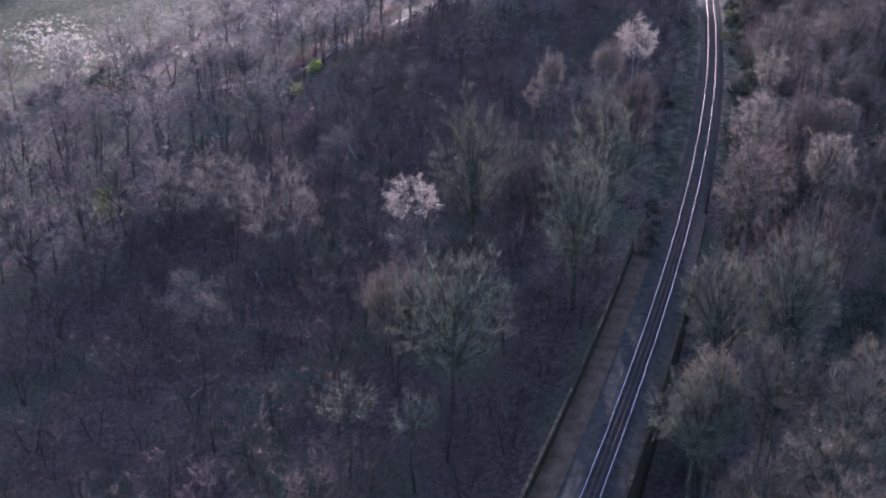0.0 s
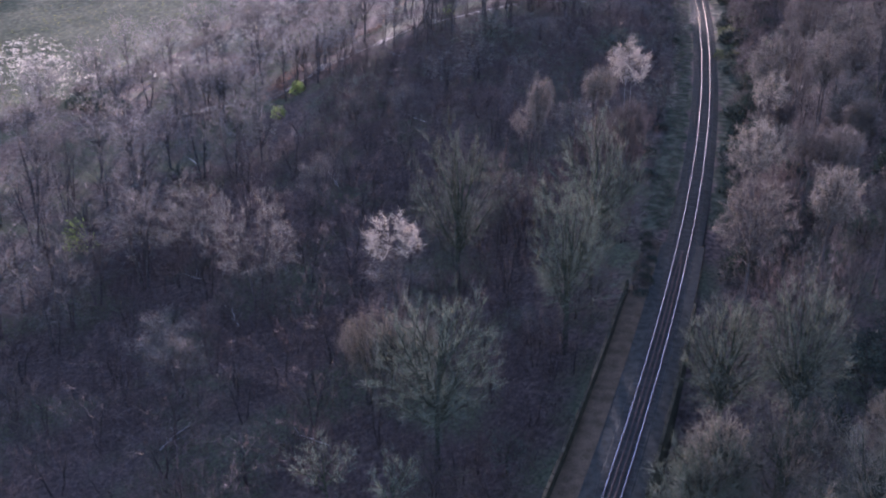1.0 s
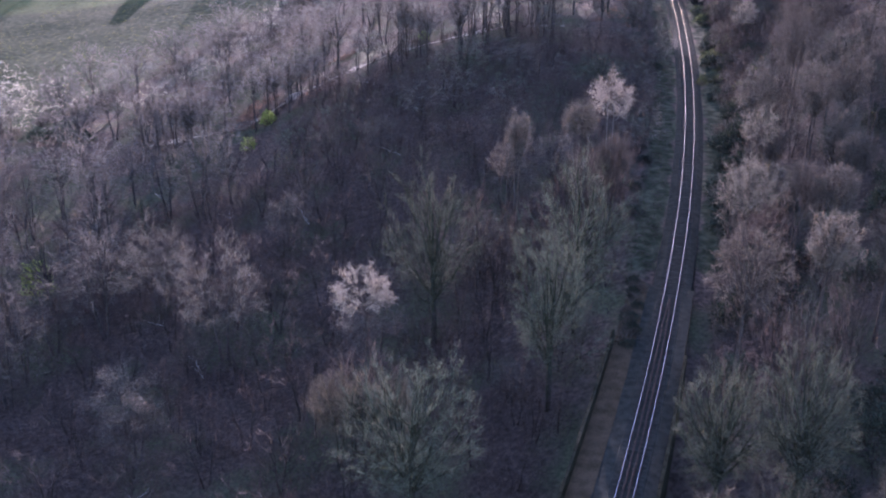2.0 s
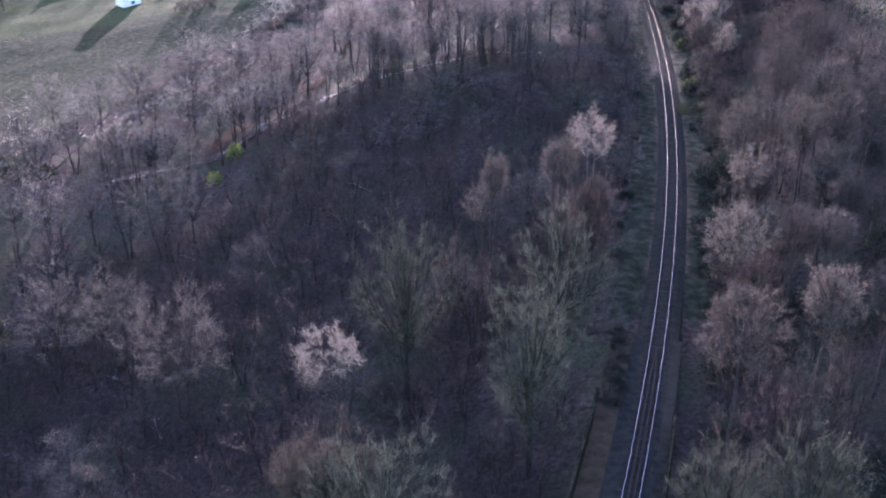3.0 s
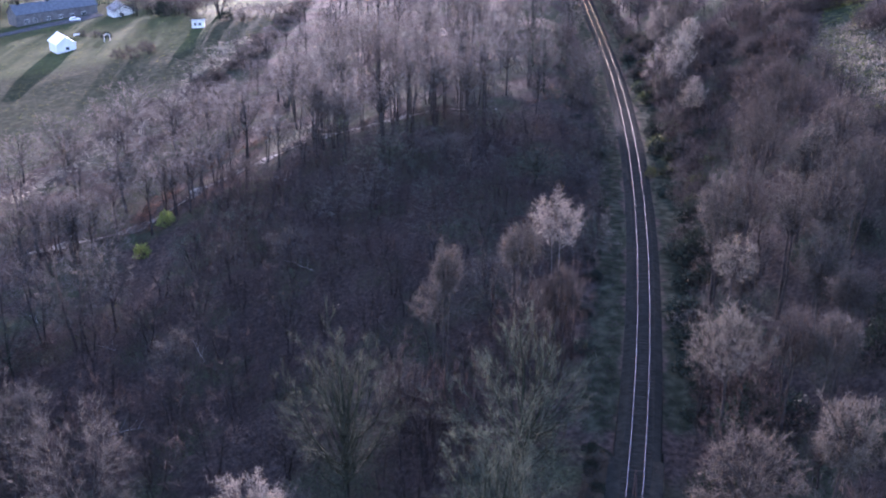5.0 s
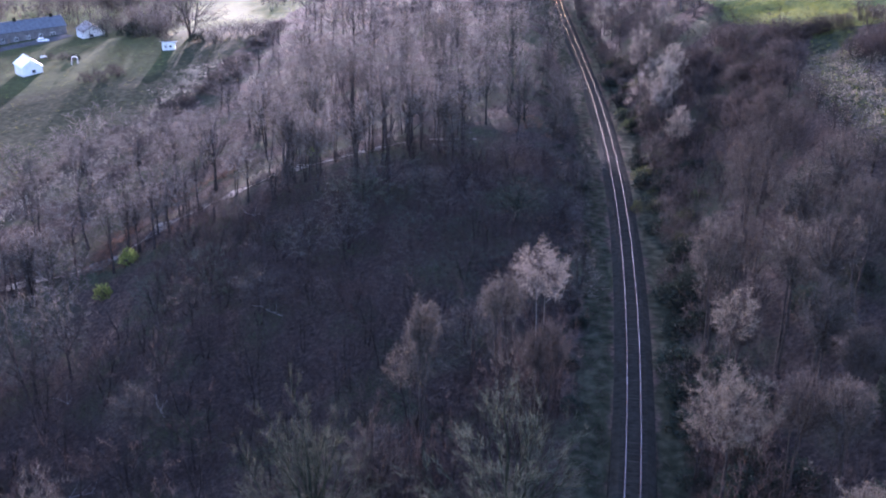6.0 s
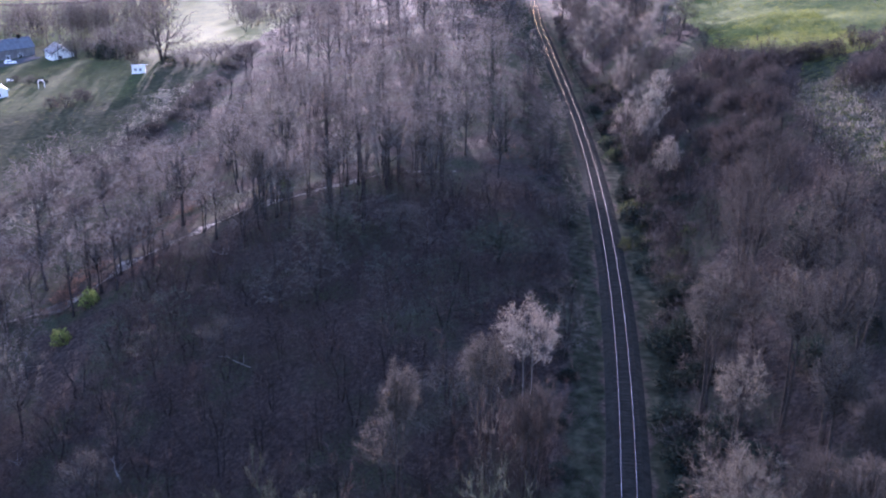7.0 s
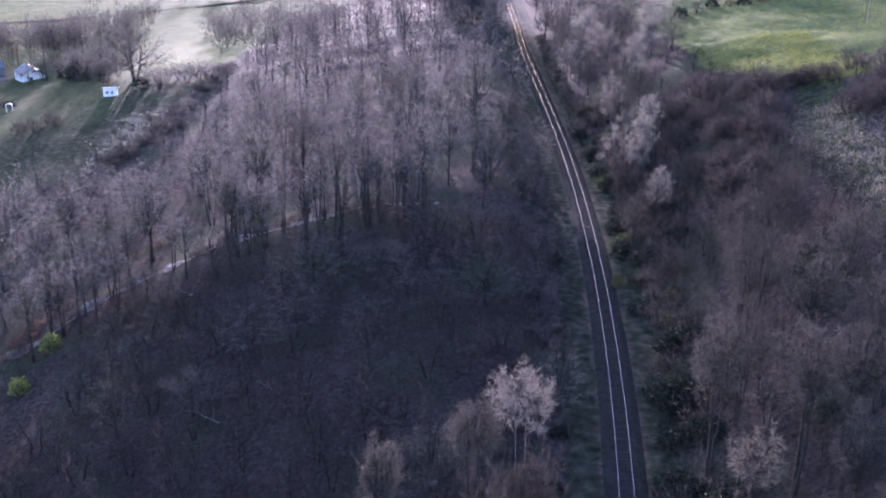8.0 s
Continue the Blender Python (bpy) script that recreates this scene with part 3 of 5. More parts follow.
FIELD_OAKS = [grown(60, 17, 8.5, 15.6, 40, 7, 5, 1.3, 0.05, M_BARK, M_TWIG_BROWN, stems=3, lift=0.15, girth=1.7, inner=0.3)]
FAR_ROUNDS = [grown(95 + i, 12, 6.2, 10.5, 13, 6, 2, 1.5, 0.125, M_BARK, M_TWIG_BROWN, stems=2, lift=0.1, wild=0.6, girth=0.9, inner=0.35, light=True) for i in range(2)]
THICKETS = [shrub_meshes(70 + i, 2.2, 1.9, 9, 310, 0.7, 0.056, M_BARK_DARK, M_TWIG_PINK) for i in range(3)]
DARKS = [shrub_meshes(75 + i, 3.2, 2.4, 10, 560, 0.8, 0.05, M_BARK, M_TWIG_DARK) for i in range(3)]
IVIES = [shrub_meshes(80 + i, 2.4, 1.8, 7, 620, 0.34, 0.16, M_BARK, M_LEAF_DARK, 0.2) for i in range(2)]
HOLLIES = [shrub_meshes(85 + i, 3.0, 1.7, 7, 760, 0.34, 0.15, M_BARK, M_LEAF, 0.2) for i in range(2)]
EVERGREENS = [shrub_meshes(83 + i, 7.0, 3.2, 9, 1500, 0.45, 0.17, M_BARK_DARK, M_LEAF_DARK, 0.3) for i in range(3)]
BROOMS = [shrub_meshes(90 + i, 2.0, 1.3, 7, 380, 0.55, 0.06, M_BARK, M_BROOM, 0.7) for i in range(2)]


def plant(name, kinds, k, x, y, top, wide, label, category="tree", group="", names=("trunk", "crown")):
    low, high, height, radius = kinds[k % len(kinds)]
    base = ground(x, y)
    e = new(name)
    e.matrix_world = pose(x, y, base, 0, 0, random.uniform(0, 360)) @ Matrix.Diagonal((wide / 2 / radius, wide / 2 / radius, (top - base) / height, 1))
    tagged(e, label, category, group)
    obj(names[0], low, parent=e)
    obj(names[1], high, parent=e)
    return e


TAKEN = []  # place and half width of each tree planted


def stand(name, kinds, rows, label, group, room=0.5):
    for k, (x, y, top, wide) in enumerate(rows):
        plant(name, kinds, k, x, y, top, wide, label, group=group)
        TAKEN.append((x, y, wide * room))


def specimen(name, rows, make, label, group, room=0.5):
    """Trees of their own shape: x, y, height of the top, width and depth of the crown."""
    for k, (x, y, top, wide, deep) in enumerate(rows):
        base = ground(x, y)
        low, high, _, _ = make(int(abs(x * 31 + y * 7)) + k, top - base, wide / 2, deep)
        e = new(name)
        e.matrix_world = pose(x, y, base, 0, 0, random.uniform(0, 360))
        tagged(e, label, "tree", group)
        obj("trunk", low, parent=e)
        obj("crown", high, parent=e)
        TAKEN.append((x, y, wide * room))


oak = lambda sd, h, r, d: grown(sd, h, r, d, 30, 10, 10, 1.15, 0.031, M_BARK_GREEN, M_TWIG_OLIVE, lift=0.6, inner=0.28, reach=0.34, wild=0.5, stems=1 + sd % 2)  # noqa: E731
brown_oak = lambda sd, h, r, d: grown(sd, h, r, d, 26, 9, 9, 1.1, 0.032, M_BARK_GREEN, M_TWIG_HAZEL, lift=0.5, inner=0.3, reach=0.34, wild=0.6, stems=1 + sd % 2)  # noqa: E731
thin_oak = lambda sd, h, r, d: grown(sd, h, r, d, 14, 6, 4, 0.95, 0.032, M_BARK_GREEN, M_TWIG_OLIVE, lift=0.5, inner=0.35, reach=0.36, wild=0.5)  # noqa: E731
birch = lambda sd, h, r, d: grown(sd, h, r, d, 19, 14, 12, 0.50, 0.026, M_BIRCHBARK, M_TWIG_BIRCH, lift=0.3, inner=0.6, reach=0.34, wild=0.9, stems=1 + sd % 2, girth=0.5, rough=0.5)  # noqa: E731
lobed = lambda sd, h, r, d: grown(sd, h, r, d, 15, 15, 13, 0.48, 0.026, M_BARK, M_TWIG_BIRCH, lift=0.3, inner=0.7, reach=0.36, wild=0.9, girth=0.45, rough=0.45)  # noqa: E731
slim_birch = lambda sd, h, r, d: grown(sd, h, r, d, 18, 9, 9, 0.55, 0.028, M_BARK, M_TWIG_GREY, lift=0.35, inner=0.4, reach=0.38, wild=0.9, girth=0.5)  # noqa: E731
aspen = lambda sd, h, r, d: grown(sd, h, r, d, 28, 13, 12, 0.58, 0.027, M_BARK, M_TWIG_GREY, rough=0.55, lift=0.3, inner=0.5, reach=0.3, wild=0.9, stems=1 + sd % 2)  # noqa: E731
alder = lambda sd, h, r, d: grown(sd, h, r, d, 30, 12, 8, 0.65, 0.032, M_BARK, M_TWIG_PINK, rough=0.55, lift=0.3, inner=0.4, reach=0.34, wild=0.95, stems=1 + sd % 3)  # noqa: E731
ash = lambda sd, h, r, d: grown(sd, h, r, d, 30, 8, 9, 1.2, 0.032, M_BARK, M_TWIG_ASH, lift=0.4, inner=0.3, reach=0.32, wild=0.55, stems=2)  # noqa: E731

# x, y, height of the top, width and depth of the crown
ASPEN_PLACES = [(7.8, 0.0, 17.6, 8.2, 7.0), (1.4, -22.4, 20.6, 9.0, 10.0), (10.4, -18.6, 19.8, 5.6, 7.5)]
specimen("aspen_tree", ASPEN_PLACES, aspen, "grey-brown bare aspen with a clumped crown beside the railway", "aspens of the wood", 0.25)
BIRCH_PLACES = [(-4.7, 21.6, 20.4, 7.0, 6.0), (37.5, 125.0, 12.5, 5.5, 8.0), (36.8, 109.0, 10.5, 5.0, 7.5), (40.5, 132.0, 15.0, 6.0, 9.0), (44.0, 141.0, 16.5, 6.5, 9.0)]
SLIM_PLACES = [(-18.9, 12.2, 14.8, 4.4, 4.6), (11.5, 11.2, 19.6, 4.8, 5.2), (33.4, 101.0, 13.0, 5.0, 7.0)]
specimen("birch_tree", BIRCH_PLACES, birch, "pale bare birch tree with a broad crown catching low sun", "birches of the wood", 0.2)
specimen("birch_tree", [(-34.6, -16.0, 11.6, 7.4, 5.0), (-72.2, 44.0, -16.0, 4.6, 4.5)], lobed, "pale lobed birch crown above dark scrub", "birches of the wood", 0.2)
specimen("birch_tree", SLIM_PLACES, slim_birch, "slender grey-brown birch tree with a small rounded crown", "birches of the wood", 0.2)
specimen("alder_tree", [
    (17.1, 33.0, 18.9, 7.2, 8.0), (20.8, 35.4, 19.2, 7.2, 8.0), (23.0, 26.2, 21.8, 7.5, 8.5), (25.2, 21.8, 23.8, 7.5, 8.5),
    (18.8, -13.0, 17.0, 6.0, 6.0), (13.8, 0.6, 16.8, 5.4, 5.5), (17.2, -0.8, 17.4, 5.2, 5.5), (22.0, 7.4, 18.0, 5.0, 5.5), (22.5, 15.0, 18.5, 6.5, 7.0), (27.0, 4.0, 19.5, 7.5, 8.0),
    (27.0, 49.0, 23.6, 9.0, 11.0), (36.4, 67.4, 24.6, 9.5, 11.0), (31.0, 60.5, 22.5, 9.0, 10.0), (30.5, 41.0, 22.5, 8.5, 9.0), (38.5, 50.0, 24.5, 9.0, 10.0), (34.0, 33.0, 24.0, 8.5, 9.0), (16.5, 21.5, 15.0, 6.5, 7.0),
    (-8.4, 23.0, 16.8, 5.6, 5.5), (-16.9, 17.6, 16.6, 3.4, 6.0), (-4.8, 18.6, 13.6, 5.0, 6.0), (42.0, 152.0, 16.0, 8.0, 9.0), (48.0, 160.0, 18.0, 8.0, 9.0),
], alder, "bare alder with pinkish-brown twigs on the railway bank", "alders of the wood")
specimen("oak_tree", [
    (-15.6, -16.2, 18.4, 10.5, 18.0), (-11.5, -3.0, 18.8, 15.5, 18.0), (-29.6, -31.0, 13.2, 15.0, 18.0), (-27.6, 2.6, 16.2, 12.5, 18.0),
    (-4.9, -40.6, 16.2, 8.4, 11.0), (1.0, -42.6, 18.6, 9.0, 11.5), (-9.2, -54.5, 11.6, 7.0, 7.0)
], oak, "broad bare oak with grey-green lichened twigs", "oaks of the wood")
specimen("oak_tree", [(-39.8, -40.5, 1.6, 6.5, 6.0), (-22.6, -34.0, -3.0, 6.0, 5.5), (-33.0, -45.0, 2.6, 5.0, 5.0)], thin_oak, "young oak with sparse pale lichened branches in the shaded hollow", "oaks of the wood")
specimen("hazel_tree", [
    (-34.6, -19.4, 1.6, 6.5, 7.0), (-31.6, -18.4, 0.6, 6.0, 7.0), (-37.6, -18.0, 0.8, 6.0, 7.0),
    (-3.0, -53.4, 14.2, 9.5, 8.0), (-7.6, -53.6, 13.2, 6.0, 6.5), (2.6, -56.6, 14.8, 8.5, 8.0), (-2.4, -64.8, 15.2, 9.0, 8.0), (-7.4, -66.0, 12.0, 8.0, 7.0), (7.5, -50.0, 14.0, 8.0, 8.0), (-3.2, -72.0, 15.0, 7.0, 7.0),
], brown_oak, "bare hazel with brown brushy twigs in the shade of taller trees", "hazels of the wood")
specimen("ash_tree", [(-54.8, 9.0, 3.4, 14.5, 12.0), (-66.0, 22.0, -1.0, 11.0, 10.0)], ash, "broad bare ash with fine brown twigs", "ashes of the wood")
stand("field_oak", FIELD_OAKS, [(-75.6, 293.4, 5.4, 26.0)], "tall bare oak with dark spreading limbs in a field", "")
for k, (x, y, h, wd) in enumerate([(-90.0, 39.0, 6.5, 6.5), (-61.4, 97.0, 3.5, 4.0), (-64.0, 87.0, 3.0, 4.0), (-30.0, 118.0, 3.0, 3.0)]):
    plant("holly_bush", HOLLIES, k, x, y, ground(x, y) + h, wd, "yellow-green holly bush among bare trees", "bush", "hollies of the wood", ("woody_base", "foliage"))
    TAKEN.append((x, y - 1.5, wd * 0.8))

# ---- the rest of the wood ----


def wooded(x, y):
    d = off_track(x, y)
    if (-9.0 if y < 5 else -6.6 if y < 140 else -5.0) < d < (6.0 if y < 140 else 5.2) or grassy(x, y) > 0.25:
        return False
    if d < -92 and y > 225:
        return False
    if x < -45 - 0.45 * (y + 126) or x > max(34 + 0.39 * y, 24 + 0.58 * y):
        return False
    return d < 66 and -75 < y < 420


PATH_X, PATH_Y = [-86, -67, -57.5, -46, -38, 0], [95.5, 99, 107.6, 111.2, 110.6, 116]


def by_path(x, y):
    """In the open strip along the woodland path."""
    return -86 < x < -4 and -9 < y - float(np.interp(x, PATH_X, PATH_Y)) < 3


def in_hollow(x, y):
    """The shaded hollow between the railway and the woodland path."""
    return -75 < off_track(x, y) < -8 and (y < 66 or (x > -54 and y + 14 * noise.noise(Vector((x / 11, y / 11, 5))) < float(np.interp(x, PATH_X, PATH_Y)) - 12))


pick = random.Random(7)
far_v, far_f, far_tv, far_tf = [], [], [], []


def raw(mesh):
    v = np.empty(len(mesh.vertices) * 3)
    mesh.vertices.foreach_get("co", v)
    return v.reshape(-1, 3), [tuple(p.vertices) for p in mesh.polygons]


JOINED = FAR_ASHES + FAR_ROUNDS
RAW = [(raw(b), raw(c)) for b, c, _, _ in JOINED]


def join_tree(k, x, y, top, wide):
    """Adds a far tree to the two meshes of the far wood."""
    (bv, bf), (cv, cf) = RAW[k % len(RAW)]
    _, _, height, radius = JOINED[k % len(RAW)]
    base, a = ground(x, y), pick.uniform(0, 6.28)
    sc = np.array([wide / 2 / radius, wide / 2 / radius, (top - base) / height])
    rot = np.array([[math.cos(a), -math.sin(a), 0], [math.sin(a), math.cos(a), 0], [0, 0, 1]])
    for src, faces, vs, fs in ((bv, bf, far_tv, far_tf), (cv, cf, far_v, far_f)):
        n = sum(len(q) for q in vs)
        vs.append((src * sc) @ rot.T + np.array([x, y, base]))
        fs.extend(tuple(i + n for i in f) for f in faces)


for _ in range(12000):
    y = pick.uniform(-72, 415)
    x = track_x(y) + pick.uniform(-172, 68)
    d = off_track(x, y)
    if not wooded(x, y) or by_path(x, y):
        continue
    wide, tall = pick.uniform(7, 12), pick.uniform(12.5, 17.5)
    if d < -8 and 66 < y < 188:
        wide *= 1.12
    if d > 0:
        wide *= 0.75
    if y > 188 or d < -70:
        wide *= 1.25
    near = 0.26 if (d < -8 and (y < 66 or in_hollow(x, y))) or (d > 0 and y < 128) else 0.36 if d > 0 else 0.44
    if any((x - a) ** 2 + (y - b) ** 2 < (near * wide + (0.55 if near < 0.3 else 0.74) * r) ** 2 for a, b, r in TAKEN):
        continue
    if d > 0:
        tall, wide = pick.uniform(5.5, 9.5), wide * 0.85
    elif d < -34 and y < 5:
        tall = pick.uniform(7.5, 11)
    elif in_hollow(x, y):
        tall = pick.uniform(8.5, 12) if y < 50 else pick.uniform(5.5, 9.5)
    elif 66 < y < 175 and d > -70:
        tall = pick.uniform(14.5, 18.5)
    if d > 0 and y > 128:
        tall = pick.uniform(8.5, 12.5)
    if d < -72 and y > 150:
        tall = pick.uniform(7, 10.5)
    if d > 12 and 96 < y < 178:
        tall, wide = pick.uniform(3.5, 6), wide * 1.1
    if -16 < d < -6 and y < 190:
        tall *= 0.62
        wide *= 0.8
    roll = pick.random()
    top = ground(x, y) + tall
    k = len(TAKEN)
    TAKEN.append((x, y, wide * 0.5))
    # less dark scrub in the hollow past y 58: paler ashes stand for haze
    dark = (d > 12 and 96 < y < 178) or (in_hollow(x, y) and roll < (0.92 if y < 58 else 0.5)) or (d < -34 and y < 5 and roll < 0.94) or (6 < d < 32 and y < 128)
    if 7 < d < 40 and -70 < y < 52 and roll < 0.16:
        plant("alder_tree", ALDERS, k, x, y, ground(x, y) + tall + 1.5, wide, "bare alder with a rounded pinkish-brown crown on the railway bank", group="alders of the wood")
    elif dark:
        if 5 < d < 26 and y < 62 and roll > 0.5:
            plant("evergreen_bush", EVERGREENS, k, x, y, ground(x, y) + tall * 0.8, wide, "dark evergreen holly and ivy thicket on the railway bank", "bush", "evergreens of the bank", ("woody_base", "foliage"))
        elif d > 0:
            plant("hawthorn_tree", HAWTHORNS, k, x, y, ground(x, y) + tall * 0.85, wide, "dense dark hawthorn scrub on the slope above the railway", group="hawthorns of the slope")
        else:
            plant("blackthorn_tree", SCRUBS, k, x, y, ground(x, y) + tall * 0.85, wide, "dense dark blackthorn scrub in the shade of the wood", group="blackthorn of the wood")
    elif d > 5 and y > 128 and y < 300:
        few = roll < 0.35
        plant("birch_tree" if few else "alder_tree", FAR_BIRCHES if few else FAR_ALDERS, k, x, y, top, wide, "pale bare birch tree above the railway cutting" if few else "bare alder with pinkish-brown twigs above the railway cutting", group="birches of the wood" if few else "alders of the wood")
    elif y > 188:
        join_tree(k % 3 if roll < 0.7 else 3 + k % 2, x, y, top, wide)
    elif (y > 130 or (y > 62 and d < -22)) and roll < 0.9 and not in_hollow(x, y):
        plant("ash_tree", LEAN_ASHES, k, x, y, top, wide, "tall bare ash tree with dark trunk in the hillside wood", group="ashes of the wood")
    elif roll < (0.72 if d < 0 else 0.6):
        plant("ash_tree", ASHES, k, x, y, top, wide, "tall bare ash tree with brown twigs in the wood", group="ashes of the wood")
    elif roll < (0.92 if d < 0 else 0.78):
        plant("oak_tree", OAKS, k, x, y, top - 1, wide * 1.1, "broad bare oak with grey-green lichened twigs", group="oaks of the wood")
    else:
        plant("alder_tree", FAR_ALDERS, k, x, y, top - 1, wide, "bare alder with pinkish-brown twigs in the wood", group="alders of the wood")
# a row of slim trees in front of the woodland path
for k in range(54):
    x = pick.uniform(-84, -3)
    y = float(np.interp(x, PATH_X, PATH_Y)) - pick.uniform(1.5, 11)
    plant("ash_tree", ROW_ASHES, k, x, y, ground(x, y) + pick.uniform(9, 15.5), pick.uniform(4.5, 8.0), "slim bare ash tree standing beside a woodland path", group="ashes of the wood")
# lower trees that stand close round the birches and aspens
for k, (x, y, top, wide, _) in enumerate(BIRCH_PLACES + SLIM_PLACES + ASPEN_PLACES):
    for j in range(5):
        a = -1.57 + (j - 2) * 1.05 + pick.uniform(-0.3, 0.3)
        r = (2.2 + wide * 0.28) * pick.uniform(0.7, 1.25)
        px, py = x + r * math.cos(a), y + r * math.sin(a)
        if -8.0 < off_track(px, py) < 5.0:
            continue
        g = ground(px, py)
        high = g + (top - g) * pick.uniform(0.56, 0.76)
        if j == 1:
            plant("ash_tree", ASHES, k + j, px, py, high, pick.uniform(4.5, 6.5), "low bare brown ash close beside a pale birch", group="scrub under the birches")
        else:
            plant("blackthorn_tree", SCRUBS, k + j, px, py, high - 0.8, pick.uniform(5, 7), "tall dark blackthorn close beside a pale birch", group="scrub under the birches")
# trees behind the houses and along the far fields, with groups added for shade
# added shade casters: garden rows near y 330, track clumps at x 39 and 44
for x0, y0, n, sx, sy, h0, h1 in (
    (-145, 445, 34, 26, 22, 9, 15), (-110, 480, 18, 18, 16, 9, 15), (-190, 420, 16, 16, 30, 9, 15), (-100, 575, 20, 50, 10, 9, 15), (-96, 352, 9, 8, 10, 9, 13),
    # (-184, 300) and most of (-165, 388) stand unseen, only to shade the left field
    (-62, 286, 12, 9, 8, 4, 6.5), (-165, 388, 24, 27, 10, 19, 24), (-96, 328, 8, 6, 7, 11, 13.5), (-116, 337, 5, 3.5, 4, 10, 12), (-102.5, 340, 4, 3, 3, 10, 12), (-86, 306, 5, 4, 5, 8, 11), (60, 470, 22, 60, 30, 9, 15), (-116, 394, 46, 26, 9, 17, 23), (72, 242, 16, 18, 8, 8, 12), (39, 335, 30, 9, 24, 18, 24), (44, 392, 24, 12, 20, 18, 24), (-184, 300, 22, 14, 28, 17, 23), (120, 255, 26, 34, 8, 9, 15), (-40, 570, 14, 30, 20, 9, 15),
):
    for _ in range(n):
        x, y = x0 + pick.uniform(-sx, sx), y0 + pick.uniform(-sy, sy)
        join_tree(3 + pick.randrange(2), x, y, ground(x, y) + pick.uniform(h0, h1), pick.uniform(9, 14))
# the wood's far edge, between the railway and the sunlit field
held = pick.getstate()
for _ in range(64):
    y = pick.uniform(345, 470)
    x = pick.uniform(-54 - 0.12 * (y - 345), -8)
    join_tree(3 + pick.randrange(2), x, y, ground(x, y) + pick.uniform(10, 15), pick.uniform(9, 13))
pick.setstate(held)
wood = tagged(new("far_wood"), "distant bare woodland beyond the fields and houses, with trees added to cast shade", "woodland", kind="stuff")
obj("trunks", pydata("trunks", np.concatenate(far_tv).tolist(), far_tf, M_BARK), parent=wood)
obj("crowns", pydata("crowns", np.concatenate(far_v).tolist(), far_f, M_TWIG_BROWN), parent=wood)

# ---- low growth ----


def tufts(name, spots, blades, length, wide, mat, label, category, seed):
    """Tufts of blades at (x, y, size), all one mesh."""
    rnp = np.random.default_rng(seed)
    sp = np.array(spots)
    base = np.array([(x, y, ground(x, y) - 0.05) for x, y, _ in spots])
    pickn = np.repeat(np.arange(len(sp)), blades)
    n = len(pickn)
    size = sp[pickn, 2]
    st = base[pickn] + rnp.normal(size=(n, 3)) * np.array([0.45, 0.45, 0.0]) * size[:, None]
    st[:, 2] += np.abs(rnp.normal(size=n)) * 0.35 * size
    go = unit(rnp.normal(size=(n, 3)) * 0.65 + np.array([0, 0, 0.8]))
    v, f = ribbons(rnp, st, go, length * size * rnp.uniform(0.5, 1.2, n), wide * rnp.uniform(0.6, 1.3, n))
    return tagged(obj(name, pydata(name, v.tolist(), f.tolist(), mat)), label, category, kind="stuff")


def scatter(n, x0, x1, y0, y1, rule, lo, hi):
    out = []
    while len(out) < n:
        y = pick.uniform(y0, y1)
        x = track_x(y) + pick.uniform(x0, x1)
        if rule(x, y):
            out.append((x, y, pick.uniform(lo, hi)))
    return out


floor_rule = lambda x, y: grassy(x, y) < 0.3 and (off_track(x, y) < -6 or off_track(x, y) > 4.5)  # noqa: E731
tufts("undergrowth", scatter(9000, -110, 34, -60, 200, floor_rule, 0.9, 2.3), 11, 1.1, 0.048, M_TWIG_DARK, "tangled brown undergrowth on the woodland floor", "undergrowth", 1)
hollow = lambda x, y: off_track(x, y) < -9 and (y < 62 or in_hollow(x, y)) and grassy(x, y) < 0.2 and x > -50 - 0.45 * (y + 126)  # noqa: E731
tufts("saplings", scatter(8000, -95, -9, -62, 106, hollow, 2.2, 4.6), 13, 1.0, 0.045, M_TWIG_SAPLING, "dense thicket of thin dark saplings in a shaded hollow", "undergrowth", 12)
red = lambda x, y: noise.noise(Vector((x / 9, y / 9, 8))) > 0.12  # noqa: E731
tufts("bracken", scatter(320, -92, -74, 96, 132, red, 0.4, 1.0) + scatter(200, -20, -8, 60, 130, red, 0.4, 0.9), 12, 0.9, 0.09, M_BRACKEN, "reddish dead bracken between bare trees", "bracken", 2)
field = lambda x, y: grassy(x, y) > 0.6  # noqa: E731
tufts("tussocks", scatter(4200, 27, 85, 55, 230, field, 0.4, 1.0) + scatter(2200, 28, 55, 124, 175, field, 0.6, 1.3) + scatter(1700, -200, -100, 100, 330, field, 0.3, 0.8), 7, 0.55, 0.07, M_TUSSOCK, "pale tussocks of rough grass on the fields", "grass", 3)
slope_any = lambda x, y: True  # noqa: E731
slope_rule = lambda x, y: grassy(x, y) < 0.5 and (y > 8 or off_track(x, y) > 4)  # noqa: E731
tufts("bank_undergrowth", scatter(5600, 3.8, 40, -62, 150, slope_rule, 1.0, 3.0), 11, 1.0, 0.05, M_TWIG_DARK, "dense brown undergrowth on the steep bank above the railway", "undergrowth", 5)
verge_rule = lambda x, y: y > 6  # noqa: E731
# dark blades cover the sunlit litter in place of the trees' shade
tufts("verge_undergrowth", scatter(1500, -13, -3.2, 6, 150, verge_rule, 0.5, 1.2), 10, 0.8, 0.05, M_TWIG_DARK, "dark tufts standing for tree shade on the railway verge", "undergrowth", 11)
